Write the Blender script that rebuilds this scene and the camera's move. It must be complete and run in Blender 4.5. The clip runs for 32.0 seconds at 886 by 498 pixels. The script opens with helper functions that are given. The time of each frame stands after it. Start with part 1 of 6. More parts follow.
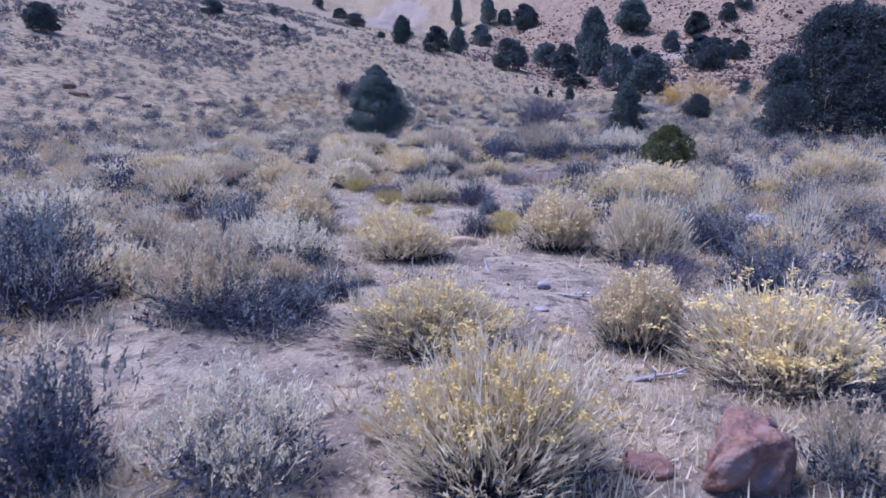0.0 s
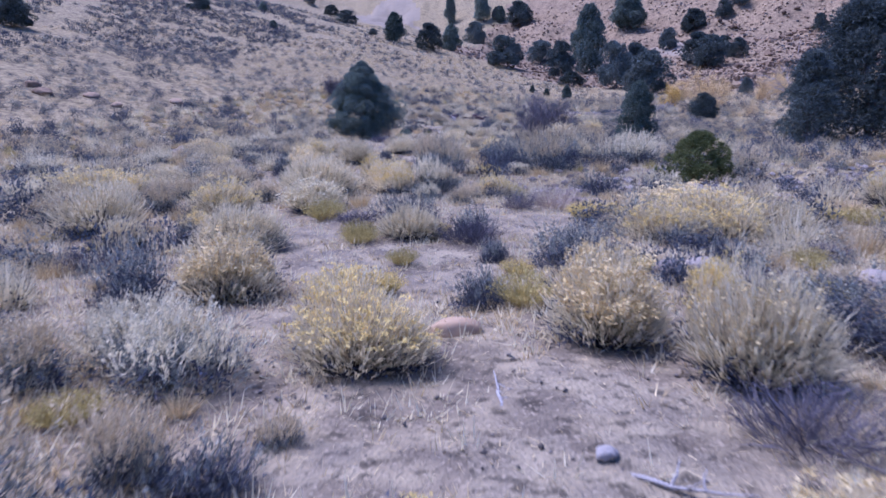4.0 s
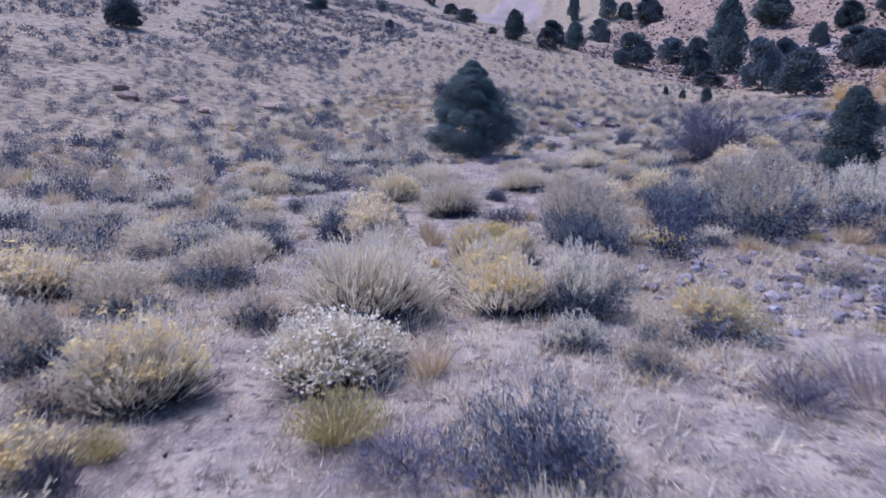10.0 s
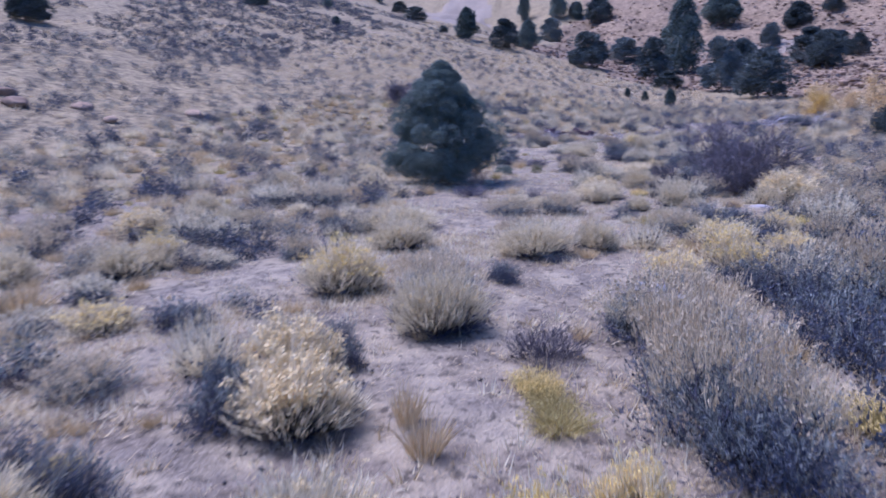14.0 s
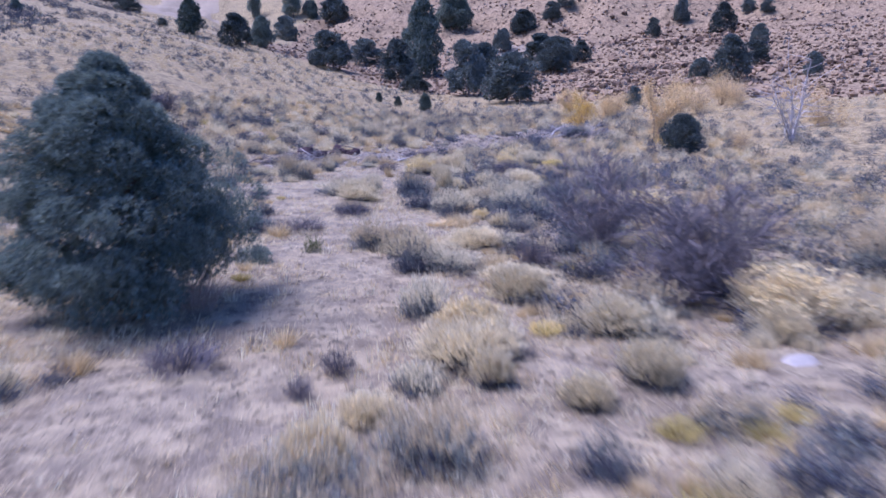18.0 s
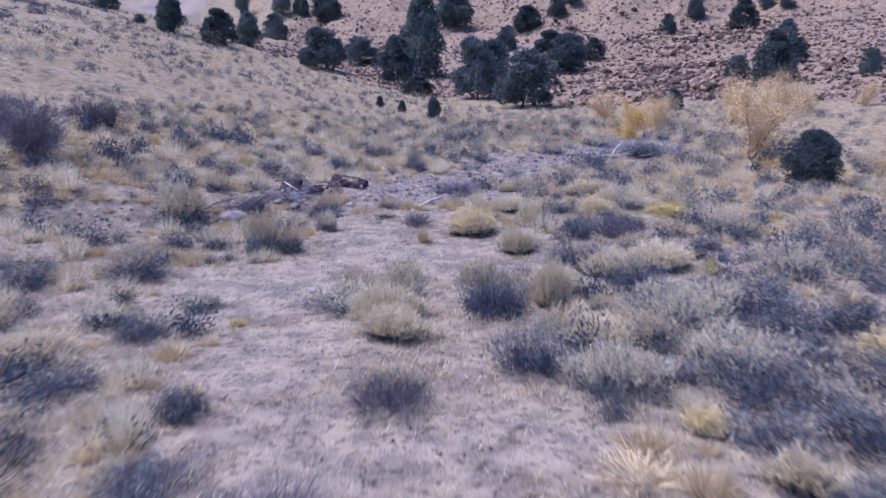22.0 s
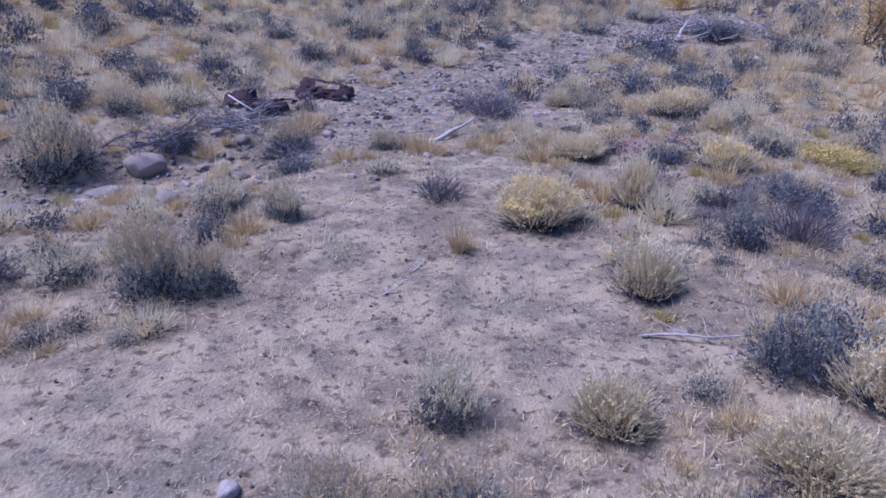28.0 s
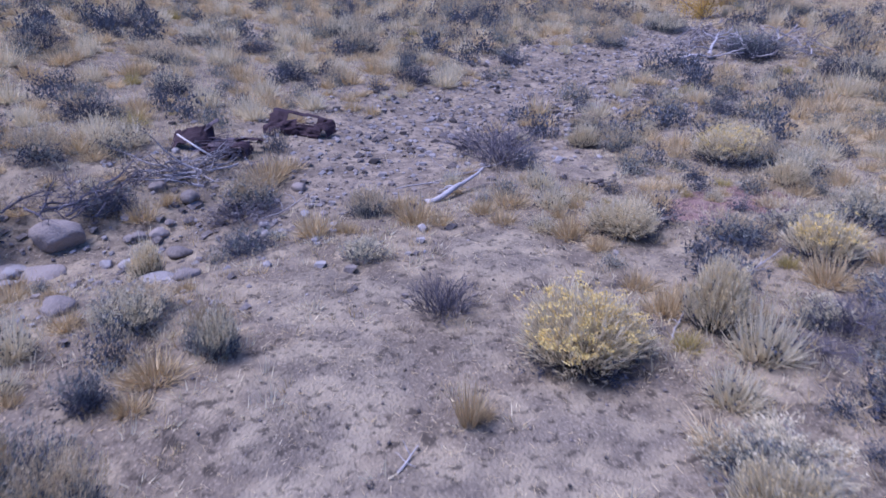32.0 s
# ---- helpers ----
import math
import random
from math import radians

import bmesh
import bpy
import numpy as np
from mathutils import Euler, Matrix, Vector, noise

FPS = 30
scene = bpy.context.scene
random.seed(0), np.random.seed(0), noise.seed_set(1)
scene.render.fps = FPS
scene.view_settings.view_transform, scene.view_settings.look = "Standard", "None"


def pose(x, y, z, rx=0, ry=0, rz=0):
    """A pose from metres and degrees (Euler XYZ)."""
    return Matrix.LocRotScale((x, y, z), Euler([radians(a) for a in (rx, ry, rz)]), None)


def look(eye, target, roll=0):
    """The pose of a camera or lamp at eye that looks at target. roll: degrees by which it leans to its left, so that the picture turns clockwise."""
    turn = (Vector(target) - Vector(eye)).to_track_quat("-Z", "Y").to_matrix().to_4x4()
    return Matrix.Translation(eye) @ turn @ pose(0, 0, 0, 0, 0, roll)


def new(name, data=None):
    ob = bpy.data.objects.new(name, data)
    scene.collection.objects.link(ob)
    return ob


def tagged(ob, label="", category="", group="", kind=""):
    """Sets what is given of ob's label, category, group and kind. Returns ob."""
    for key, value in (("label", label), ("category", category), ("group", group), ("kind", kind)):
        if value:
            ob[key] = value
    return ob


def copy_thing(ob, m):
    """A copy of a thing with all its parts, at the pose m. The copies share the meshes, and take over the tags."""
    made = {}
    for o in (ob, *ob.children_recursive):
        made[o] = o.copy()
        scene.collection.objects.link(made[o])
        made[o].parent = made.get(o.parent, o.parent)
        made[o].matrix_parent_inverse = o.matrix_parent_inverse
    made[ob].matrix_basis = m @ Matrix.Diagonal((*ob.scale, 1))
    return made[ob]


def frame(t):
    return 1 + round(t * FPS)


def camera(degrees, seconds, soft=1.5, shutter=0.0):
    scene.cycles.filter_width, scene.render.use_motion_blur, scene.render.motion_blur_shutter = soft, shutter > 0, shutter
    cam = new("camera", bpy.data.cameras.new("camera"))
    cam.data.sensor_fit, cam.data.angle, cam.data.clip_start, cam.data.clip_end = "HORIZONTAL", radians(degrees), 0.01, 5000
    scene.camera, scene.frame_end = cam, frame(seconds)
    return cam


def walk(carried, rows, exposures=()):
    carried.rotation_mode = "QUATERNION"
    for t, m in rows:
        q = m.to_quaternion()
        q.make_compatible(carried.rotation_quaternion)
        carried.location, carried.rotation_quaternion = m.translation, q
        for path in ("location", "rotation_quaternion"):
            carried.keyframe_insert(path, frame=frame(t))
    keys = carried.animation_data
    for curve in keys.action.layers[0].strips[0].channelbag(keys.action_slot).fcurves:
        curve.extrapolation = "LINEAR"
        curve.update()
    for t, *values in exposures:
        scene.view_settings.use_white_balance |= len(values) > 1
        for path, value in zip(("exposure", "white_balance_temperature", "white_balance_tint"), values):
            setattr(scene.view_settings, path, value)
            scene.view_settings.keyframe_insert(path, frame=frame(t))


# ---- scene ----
cam = camera(63.8, 32.0, soft=1.6, shutter=0.8)

PATH = [
    (0, (-0.19, -6.831, 2.86), (-0.155, -4.868, 2.479), -0.1),
    (0.5, (-0.152, -6.504, 2.868), (-0.113, -4.541, 2.486), -0.1),
    (1, (-0.125, -6.073, 2.875), (-0.081, -4.11, 2.493), -0.1),
    (1.5, (-0.104, -5.597, 2.893), (-0.055, -3.634, 2.51), -0.1),
    (2, (-0.077, -5.058, 2.909), (-0.025, -3.096, 2.525), -0.1),
    (2.5, (-0.043, -4.445, 2.935), (0.011, -2.483, 2.549), -0.0),
    (3, (-0.019, -3.816, 2.964), (0.036, -1.855, 2.578), -0.1),
    (3.5, (-0.008, -3.147, 2.997), (0.048, -1.185, 2.611), -0.1),
    (5.5, (0.0, 0.0, 3.2), (0.0, 1.962, 2.812), -0.1),
    (6, (-0.007, 0.768, 3.259), (-0.031, 2.73, 2.871), -0.0),
    (6.5, (-0.03, 1.561, 3.332), (-0.074, 3.523, 2.943), -0.0),
    (7, (-0.055, 2.366, 3.389), (-0.123, 4.327, 3.0), -0.0),
    (7.5, (-0.085, 3.153, 3.433), (-0.182, 5.113, 3.044), -0.0),
    (8, (-0.119, 3.921, 3.471), (-0.25, 5.879, 3.081), 0.0),
    (8.5, (-0.156, 4.687, 3.516), (-0.322, 6.642, 3.127), 0.0),
    (9, (-0.214, 5.517, 3.556), (-0.416, 7.469, 3.167), 0.1),
    (9.5, (-0.304, 6.385, 3.585), (-0.54, 8.333, 3.198), 0.2),
    (10, (-0.414, 7.346, 3.631), (-0.676, 9.291, 3.244), 0.2),
    (10.5, (-0.551, 8.276, 3.683), (-0.827, 10.219, 3.295), 0.3),
    (11, (-0.696, 9.299, 3.725), (-0.979, 11.241, 3.338), 0.2),
    (11.5, (-0.866, 10.386, 3.751), (-1.152, 12.327, 3.364), 0.2),
    (12, (-1.062, 11.391, 3.783), (-1.344, 13.332, 3.396), 0.3),
    (12.5, (-1.283, 12.436, 3.837), (-1.559, 14.378, 3.45), 0.3),
    (13, (-1.518, 13.461, 3.924), (-1.777, 15.405, 3.537), 0.3),
    (13.5, (-1.754, 14.453, 4.059), (-1.969, 16.403, 3.672), 0.2),
    (14, (-1.985, 15.407, 4.179), (-2.11, 17.365, 3.791), 0.1),
    (14.5, (-2.195, 16.323, 4.274), (-2.2, 18.285, 3.887), -0.2),
    (15, (-2.351, 17.275, 4.34), (-2.231, 19.234, 3.954), -0.4),
    (15.5, (-2.469, 18.234, 4.426), (-2.224, 20.181, 4.039), -0.5),
    (17.5, (-2.075, 26.775, 4.853), (-1.534, 28.662, 4.468), -0.0),
    (18, (-1.838, 29.833, 5.012), (-1.271, 31.712, 4.627), 0.0),
    (18.5, (-1.627, 32.648, 5.173), (-1.051, 34.524, 4.787), 0.1),
    (19, (-1.577, 34.903, 5.332), (-0.995, 36.777, 4.947), 0.1),
    (19.5, (-1.54, 36.851, 5.478), (-0.955, 38.724, 5.094), 0.1),
    (20, (-1.468, 38.559, 5.578), (-0.881, 40.433, 5.195), 0.0),
    (20.5, (-1.242, 40.162, 5.654), (-0.654, 42.035, 5.271), -0.1),
    (21, (-0.871, 41.698, 5.718), (-0.282, 43.571, 5.334), -0.2),
    (21.5, (-0.472, 43.134, 5.762), (0.116, 45.006, 5.377), -0.2),
    (22, (0.07, 44.948, 5.826), (0.656, 46.821, 5.441), -0.2),
    (22.5, (0.673, 46.919, 5.892), (1.252, 48.794, 5.507), -0.2),
    (23, (1.221, 48.96, 5.963), (1.793, 50.833, 5.562), -0.2),
    (23.5, (1.698, 50.918, 6.068), (2.268, 52.786, 5.637), -0.1),
    (24, (2.039, 52.675, 6.177), (2.61, 54.533, 5.704), 0.1),
    (24.5, (2.263, 54.168, 6.274), (2.833, 56.015, 5.757), 0.2),
    (25, (2.383, 55.342, 6.363), (2.954, 57.175, 5.801), 0.2),
    (25.5, (2.347, 55.86, 6.392), (2.918, 57.678, 5.784), 0.1),
    (26, (2.224, 55.963, 6.384), (2.793, 57.766, 5.73), 0.0),
    (26.5, (2.132, 55.894, 6.375), (2.707, 57.679, 5.679), -0.1),
    (28.5, (2.557, 56.54, 6.406), (3.14, 58.299, 5.655), -0.2),
    (29, (2.797, 57.097, 6.428), (3.379, 58.856, 5.676), -0.2),
    (29.5, (3.019, 57.703, 6.46), (3.6, 59.462, 5.708), -0.1),
    (30, (3.223, 58.363, 6.499), (3.806, 60.122, 5.747), -0.0),
    (30.5, (3.414, 59.031, 6.548), (3.999, 60.789, 5.795), 0.0),
    (31, (3.56, 59.646, 6.577), (4.146, 61.404, 5.825), 0.1),
    (31.5, (3.703, 60.25, 6.622), (4.292, 62.007, 5.87), 0.1),
    (32, (3.842, 60.878, 6.667), (4.434, 62.633, 5.914), 0.1),
]
walk(cam, [(t, look(eye, target, roll)) for t, eye, target, roll in PATH], [(0, 0.83, 4175, 39.5), (7, 0.79, 4170, 39.5), (16, 0.81, 4180, 39.5), (19, 1.05, 4325, 39.5), (21, 0.88, 4310, 40), (23, 0.83, 4310, 39.5), (26, 0.61, 4260, 39.5), (32, 0.57, 4235, 39)])

# ---- light ----
world = bpy.data.worlds.new("overcast_sky")
world.use_nodes = True
scene.world = world
nodes, links = world.node_tree.nodes, world.node_tree.links
sky = nodes.new("ShaderNodeTexSky")
sky.sky_type, sky.sun_disc = "NISHITA", False
sky.sun_elevation, sky.sun_rotation = radians(61), radians(-65)
sky.air_density, sky.dust_density, sky.ozone_density = 1.0, 0.6, 3.0
links.new(sky.outputs["Color"], nodes["Background"].inputs["Color"])
nodes["Background"].inputs["Strength"].default_value = 0.086

sun = new("sun", bpy.data.lights.new("sun", "SUN"))
sun.data.energy, sun.data.angle, sun.data.color = 3.7, radians(34), (1.0, 0.80, 0.52)
sun.matrix_world = look((-30, 14, 60), (0, 0, 0))

# ---- materials ----


def paint(name, dark, light, size=4.0, rough=0.9, bump=0.0, fine=40.0, island=0.0, third=None, third_size=0.6, metal=0.0, through_light=0.0):
    """A surface that wanders between two colours at two scales; island: how much single leaves or stones differ."""
    m = bpy.data.materials.new(name)
    m.use_nodes = True
    n, l = m.node_tree.nodes, m.node_tree.links
    base = n["Principled BSDF"]
    base.inputs["Roughness"].default_value = rough
    base.inputs["Metallic"].default_value = metal
    base.inputs["Specular IOR Level"].default_value = 0.25
    where = n.new("ShaderNodeTexCoord").outputs["Object"]
    if island == 0.0:
        where = n.new("ShaderNodeNewGeometry").outputs["Position"]

    def cloud(scale, detail):
        t = n.new("ShaderNodeTexNoise")
        t.inputs["Scale"].default_value, t.inputs["Detail"].default_value = scale, detail
        l.new(where, t.inputs["Vector"])
        return t.outputs["Fac"]

    def maths(kind, a, b):
        t = n.new("ShaderNodeMath")
        t.operation = kind
        for k, v in enumerate((a, b)):
            if isinstance(v, float):
                t.inputs[k].default_value = v
            else:
                l.new(v, t.inputs[k])
        return t.outputs[0]

    def mixed(fac, a, b):
        t = n.new("ShaderNodeMix")
        t.data_type = "RGBA"
        l.new(fac, t.inputs["Factor"])
        for k, v in ((6, a), (7, b)):
            if isinstance(v, tuple):
                t.inputs[k].default_value = (*v, 1)
            else:
                l.new(v, t.inputs[k])
        return t.outputs[2]

    broad, grain = cloud(size, 4.0), cloud(fine, 3.0)
    fac = maths("ADD", maths("MULTIPLY", broad, 0.9), maths("MULTIPLY", grain, 0.9))
    fac = maths("SUBTRACT", fac, 0.42)
    if island:
        geo = n.new("ShaderNodeNewGeometry").outputs["Random Per Island"]
        own = n.new("ShaderNodeObjectInfo").outputs["Random"]
        more = maths("ADD", maths("MULTIPLY", maths("SUBTRACT", geo, 0.5), island), maths("MULTIPLY", maths("SUBTRACT", own, 0.5), island * 0.7))
        fac = maths("ADD", fac, more)
    clamp = n.new("ShaderNodeClamp")
    l.new(fac, clamp.inputs[0])
    col = mixed(clamp.outputs[0], dark, light)
    if third:
        ramp = n.new("ShaderNodeMapRange")
        ramp.inputs["From Min"].default_value, ramp.inputs["From Max"].default_value = 0.5, 0.64
        l.new(cloud(third_size, 6.0), ramp.inputs["Value"])
        col = mixed(ramp.outputs[0], col, third)
    l.new(col, base.inputs["Base Color"])
    if bump:
        b = n.new("ShaderNodeBump")
        b.inputs["Strength"].default_value, b.inputs["Distance"].default_value = bump, 0.04
        l.new(maths("ADD", maths("MULTIPLY", broad, 0.5), grain), b.inputs["Height"])
        l.new(b.outputs[0], base.inputs["Normal"])
    if through_light:
        glow, add = n.new("ShaderNodeBsdfTranslucent"), n.new("ShaderNodeMixShader")
        l.new(col, glow.inputs["Color"])
        add.inputs[0].default_value = through_light
        l.new(base.outputs[0], add.inputs[1])
        l.new(glow.outputs[0], add.inputs[2])
        l.new(add.outputs[0], n["Material Output"].inputs["Surface"])
    return m

def soil(name, dark, light, straw, amount, clod=9.0):
    """Bare ground: broad stains, clods, grit and matted straw."""
    m = paint(name, dark, light, 0.8, 0.97, 1.0, 22.0)
    n, l = m.node_tree.nodes, m.node_tree.links
    base = n["Principled BSDF"]
    col = base.inputs["Base Color"].links[0].from_socket
    place = n.new("ShaderNodeNewGeometry").outputs["Position"]

    def layer(scale, detail, low, high, colour, under, strength=1.0):
        t, r, x = n.new("ShaderNodeTexNoise"), n.new("ShaderNodeMapRange"), n.new("ShaderNodeMix")
        t.inputs["Scale"].default_value, t.inputs["Detail"].default_value = scale, detail
        l.new(place, t.inputs["Vector"])
        r.inputs["From Min"].default_value, r.inputs["From Max"].default_value, r.inputs["To Max"].default_value = low, high, strength
        l.new(t.outputs["Fac"], r.inputs["Value"])
        x.data_type = "RGBA"
        l.new(r.outputs[0], x.inputs["Factor"])
        l.new(under, x.inputs[6])
        x.inputs[7].default_value = (*colour, 1)
        return x.outputs[2]

    col = layer(1.7, 8.0, 0.50 - amount, 0.72 - amount, straw, col, 0.8)
    col = layer(clod, 4.0, 0.53, 0.66, tuple(c * 0.5 for c in dark), col, 0.8)
    col = layer(clod * 0.23, 5.0, 0.52, 0.7, tuple(c * 0.8 for c in dark), col, 0.35)
    col = layer(clod * 4.1, 2.0, 0.58, 0.68, tuple(min(c * 1.45, 0.8) for c in light), col, 0.7)
    l.new(col, base.inputs["Base Color"])
    return m


DIRT = soil("dry_soil", (0.105, 0.086, 0.059), (0.26, 0.217, 0.148), (0.36, 0.30, 0.182), 0.11, 7.0)
MAT = soil("straw_covered_soil", (0.095, 0.076, 0.051), (0.26, 0.213, 0.14), (0.36, 0.297, 0.177), 0.08, 5.0)
SLOPE = soil("grassy_slope", (0.122, 0.095, 0.05), (0.262, 0.209, 0.109), (0.37, 0.298, 0.148), 0.12, 1.3)
STONY = soil("stony_soil", (0.115, 0.092, 0.062), (0.27, 0.222, 0.15), (0.38, 0.312, 0.20), 0.06, 6.0)
RED_SOIL = soil("reddish_soil", (0.12, 0.075, 0.058), (0.29, 0.19, 0.145), (0.36, 0.28, 0.19), 0.0, 7.0)
TALUS = soil("red_talus", (0.085, 0.057, 0.035), (0.285, 0.207, 0.115), (0.36, 0.28, 0.155), 0.07, 0.55)
PALE = paint("pale_clay", (0.20, 0.163, 0.108), (0.31, 0.257, 0.175), 0.5, 0.95, 0.6, 4.0)
SAGE = paint("sage_leaf", (0.125, 0.133, 0.112), (0.40, 0.408, 0.32), 3.0, 0.85, 0, 30.0, island=0.55, through_light=0.15)
# The blue cast of shaded brush is mixed into this leaf colour.
SAGE_DIM = paint("old_sage_leaf", (0.046, 0.051, 0.061), (0.165, 0.174, 0.182), 3.0, 0.85, 0, 30.0, island=0.5, through_light=0.1)
# Dark blue-grey: the shade inside the bushes, put into the twig colour.
INNER_SHADE = paint("shaded_inner_twig", (0.026, 0.029, 0.040), (0.090, 0.094, 0.118), 4.0, 0.9, 0, 30.0, island=0.7)
TAN_BLOOM = paint("tan_bloom", (0.40, 0.325, 0.18), (0.76, 0.635, 0.37), 3.0, 0.85, 0, 30.0, island=0.8, through_light=0.3)
STRAW = paint("pale_stem", (0.545, 0.477, 0.285), (0.91, 0.82, 0.53), 3.0, 0.85, 0, 30.0, island=0.7, through_light=0.4)
CREAM = paint("cream_seed", (0.55, 0.43, 0.18), (0.88, 0.74, 0.38), 5.0, 0.85, 0, 30.0, island=0.8, through_light=0.3)
WHITE = paint("white_seed", (0.52, 0.455, 0.265), (0.79, 0.71, 0.44), 5.0, 0.85, 0, 30.0, island=0.8, through_light=0.3)
YELLOW = paint("yellow_bloom", (0.60, 0.46, 0.11), (0.90, 0.73, 0.26), 5.0, 0.8, 0, 30.0, island=0.9, through_light=0.3)
OLIVE = paint("olive_stem", (0.28, 0.23, 0.07), (0.60, 0.50, 0.17), 4.0, 0.85, 0, 30.0, island=0.8, through_light=0.25)
TWIG = paint("grey_twig", (0.055, 0.050, 0.056), (0.20, 0.18, 0.19), 4.0, 0.9, 0, 30.0, island=0.7)
MAUVE = paint("mauve_twig", (0.10, 0.088, 0.088), (0.26, 0.23, 0.225), 4.0, 0.9, 0, 30.0, island=0.7)
PINK = paint("pink_stem", (0.32, 0.25, 0.19), (0.58, 0.47, 0.36), 4.0, 0.9, 0, 30.0, island=0.7, through_light=0.2)
GRASS = paint("dry_grass", (0.44, 0.338, 0.16), (0.83, 0.68, 0.36), 0.4, 0.85, 0, 20.0, island=0.9, through_light=0.2)
NEEDLE = paint("pinyon_needle", (0.05, 0.070, 0.056), (0.25, 0.298, 0.238), 1.5, 0.75, 0, 14.0, island=0.9, through_light=0.3)
SCALE = paint("juniper_leaf", (0.042, 0.054, 0.048), (0.19, 0.22, 0.19), 1.2, 0.8, 0, 12.0, island=0.9, through_light=0.15)
GREEN = paint("green_needle", (0.04, 0.055, 0.014), (0.19, 0.20, 0.06), 2.0, 0.8, 0, 14.0, island=0.9, through_light=0.15)
GOLD = paint("gold_leaf", (0.50, 0.33, 0.05), (0.84, 0.62, 0.14), 2.0, 0.7, 0, 14.0, island=0.8, through_light=0.35)
TAN_LEAF = paint("tan_leaf", (0.56, 0.41, 0.17), (0.85, 0.68, 0.34), 2.0, 0.8, 0, 14.0, island=0.8, through_light=0.3)
BARK = paint("bark", (0.05, 0.042, 0.036), (0.18, 0.15, 0.13), 6.0, 0.95, 0.8, 40.0)
GREY_WOOD = paint("weathered_wood", (0.22, 0.20, 0.18), (0.52, 0.48, 0.43), 3.0, 0.9, 0.6, 50.0)
POLE_WHITE = paint("whitewashed_wood", (0.50, 0.46, 0.40), (0.74, 0.69, 0.60), 3.0, 0.8, 0.4, 50.0)
PALE_WOOD = paint("bleached_wood", (0.28, 0.255, 0.235), (0.58, 0.54, 0.49), 3.0, 0.9, 0.6, 50.0)
GREY_RUST = paint("weathered_steel", (0.05, 0.04, 0.042), (0.24, 0.19, 0.19), 5.0, 0.7, 0.6, 30.0, metal=0.3)
STONE = paint("grey_stone", (0.07, 0.06, 0.049), (0.29, 0.248, 0.20), 2.2, 0.92, 0.7, 24.0, island=0.9)
PALE_STONE = paint("pale_stone", (0.19, 0.172, 0.148), (0.38, 0.345, 0.30), 2.2, 0.92, 0.5, 24.0, island=0.5)
RED_STONE = paint("orange_stone", (0.055, 0.036, 0.036), (0.36, 0.205, 0.115), 5.0, 0.9, 1.0, 16.0, third=(0.21, 0.155, 0.12), third_size=5.0)
RUBBLE = paint("reddish_rubble", (0.075, 0.05, 0.033), (0.385, 0.275, 0.16), 0.5, 0.95, 0.6, 3.0, island=0.9)
RUST = paint("rusted_steel", (0.022, 0.014, 0.017), (0.082, 0.05, 0.052), 5.0, 0.75, 0.6, 40.0, metal=0.3)

# ---- mesh helpers ----


def mesh_of(name, verts, faces, material, smooth=False):
    me = bpy.data.meshes.new(name)
    me.from_pydata(np.asarray(verts, float).tolist(), [], faces if isinstance(faces, list) else faces.tolist())
    me.materials.append(material)
    if smooth:
        me.polygons.foreach_set("use_smooth", np.ones(len(me.polygons), bool))
    me.update()
    return me


def part(name, made, material, parent, label="", smooth=False, kind=""):
    """One mesh object under a thing or a part."""
    ob = new(name, mesh_of(name, *made, material, smooth))
    ob.parent = parent
    return tagged(ob, label, kind=kind)


def thing(name, label, category, group="", kind=""):
    ob = new(name)
    ob.empty_display_size = 0.2
    return tagged(ob, label, category, group, kind)


def unit(v):
    return v / np.maximum(np.linalg.norm(v, axis=-1, keepdims=True), 1e-9)


def spikes(rng, at, way, length, width):
    """A single narrow pointed leaf or needle at each place."""
    n = len(at)
    side = unit(np.cross(way, rng.normal(size=(n, 3))))
    length, width = np.broadcast_to(length, n)[:, None], np.broadcast_to(width, n)[:, None]
    v = np.stack([at - side * width * 0.5, at + side * width * 0.5, at + way * length], 1)
    return v.reshape(-1, 3), np.arange(3 * n).reshape(-1, 3)


def leaves(rng, at, way, length, width):
    """A narrow pointed leaf at each place: two triangles that share their long edge, slightly folded."""
    n = len(at)
    side = unit(np.cross(way, rng.normal(size=(n, 3))))
    fold = unit(np.cross(way, side))
    length, width = np.broadcast_to(length, n)[:, None], np.broadcast_to(width, n)[:, None]
    mid = at + way * length * 0.55
    v = np.stack([at, mid + side * width * 0.5 + fold * width * 0.2, at + way * length, mid - side * width * 0.5 + fold * width * 0.2], 1)
    return v.reshape(-1, 3), np.arange(4 * n).reshape(-1, 4)


def blades(rng, at, way, length, width, bend):
    """A tapered, bent stem at each place, in two joints."""
    n = len(at)
    side = unit(np.cross(way, rng.normal(size=(n, 3))))
    length, width = np.broadcast_to(length, n)[:, None], np.broadcast_to(width, n)[:, None]
    sag = np.stack([rng.normal(size=n), rng.normal(size=n), -0.4 * np.ones(n)], 1) * bend * length
    mid, tip = at + way * length * 0.55 + sag * 0.3, at + way * length + sag
    v = np.stack([at - side * width * 0.22, at + side * width * 0.22, mid + side * width * 0.5, mid - side * width * 0.5, tip], 1)
    k = 5 * np.arange(n)[:, None]
    return v.reshape(-1, 3), (k + [0, 1, 2, 3]).tolist() + (k + [3, 2, 4]).tolist(), tip


def joined(*some):
    verts, faces, at = [], [], 0
    for v, f, *_ in some:
        v = np.asarray(v, float).reshape(-1, 3)
        verts.append(v)
        faces += [[i + at for i in face] for face in (f if isinstance(f, list) else f.tolist())]
        at += len(v)
    return np.concatenate(verts), faces


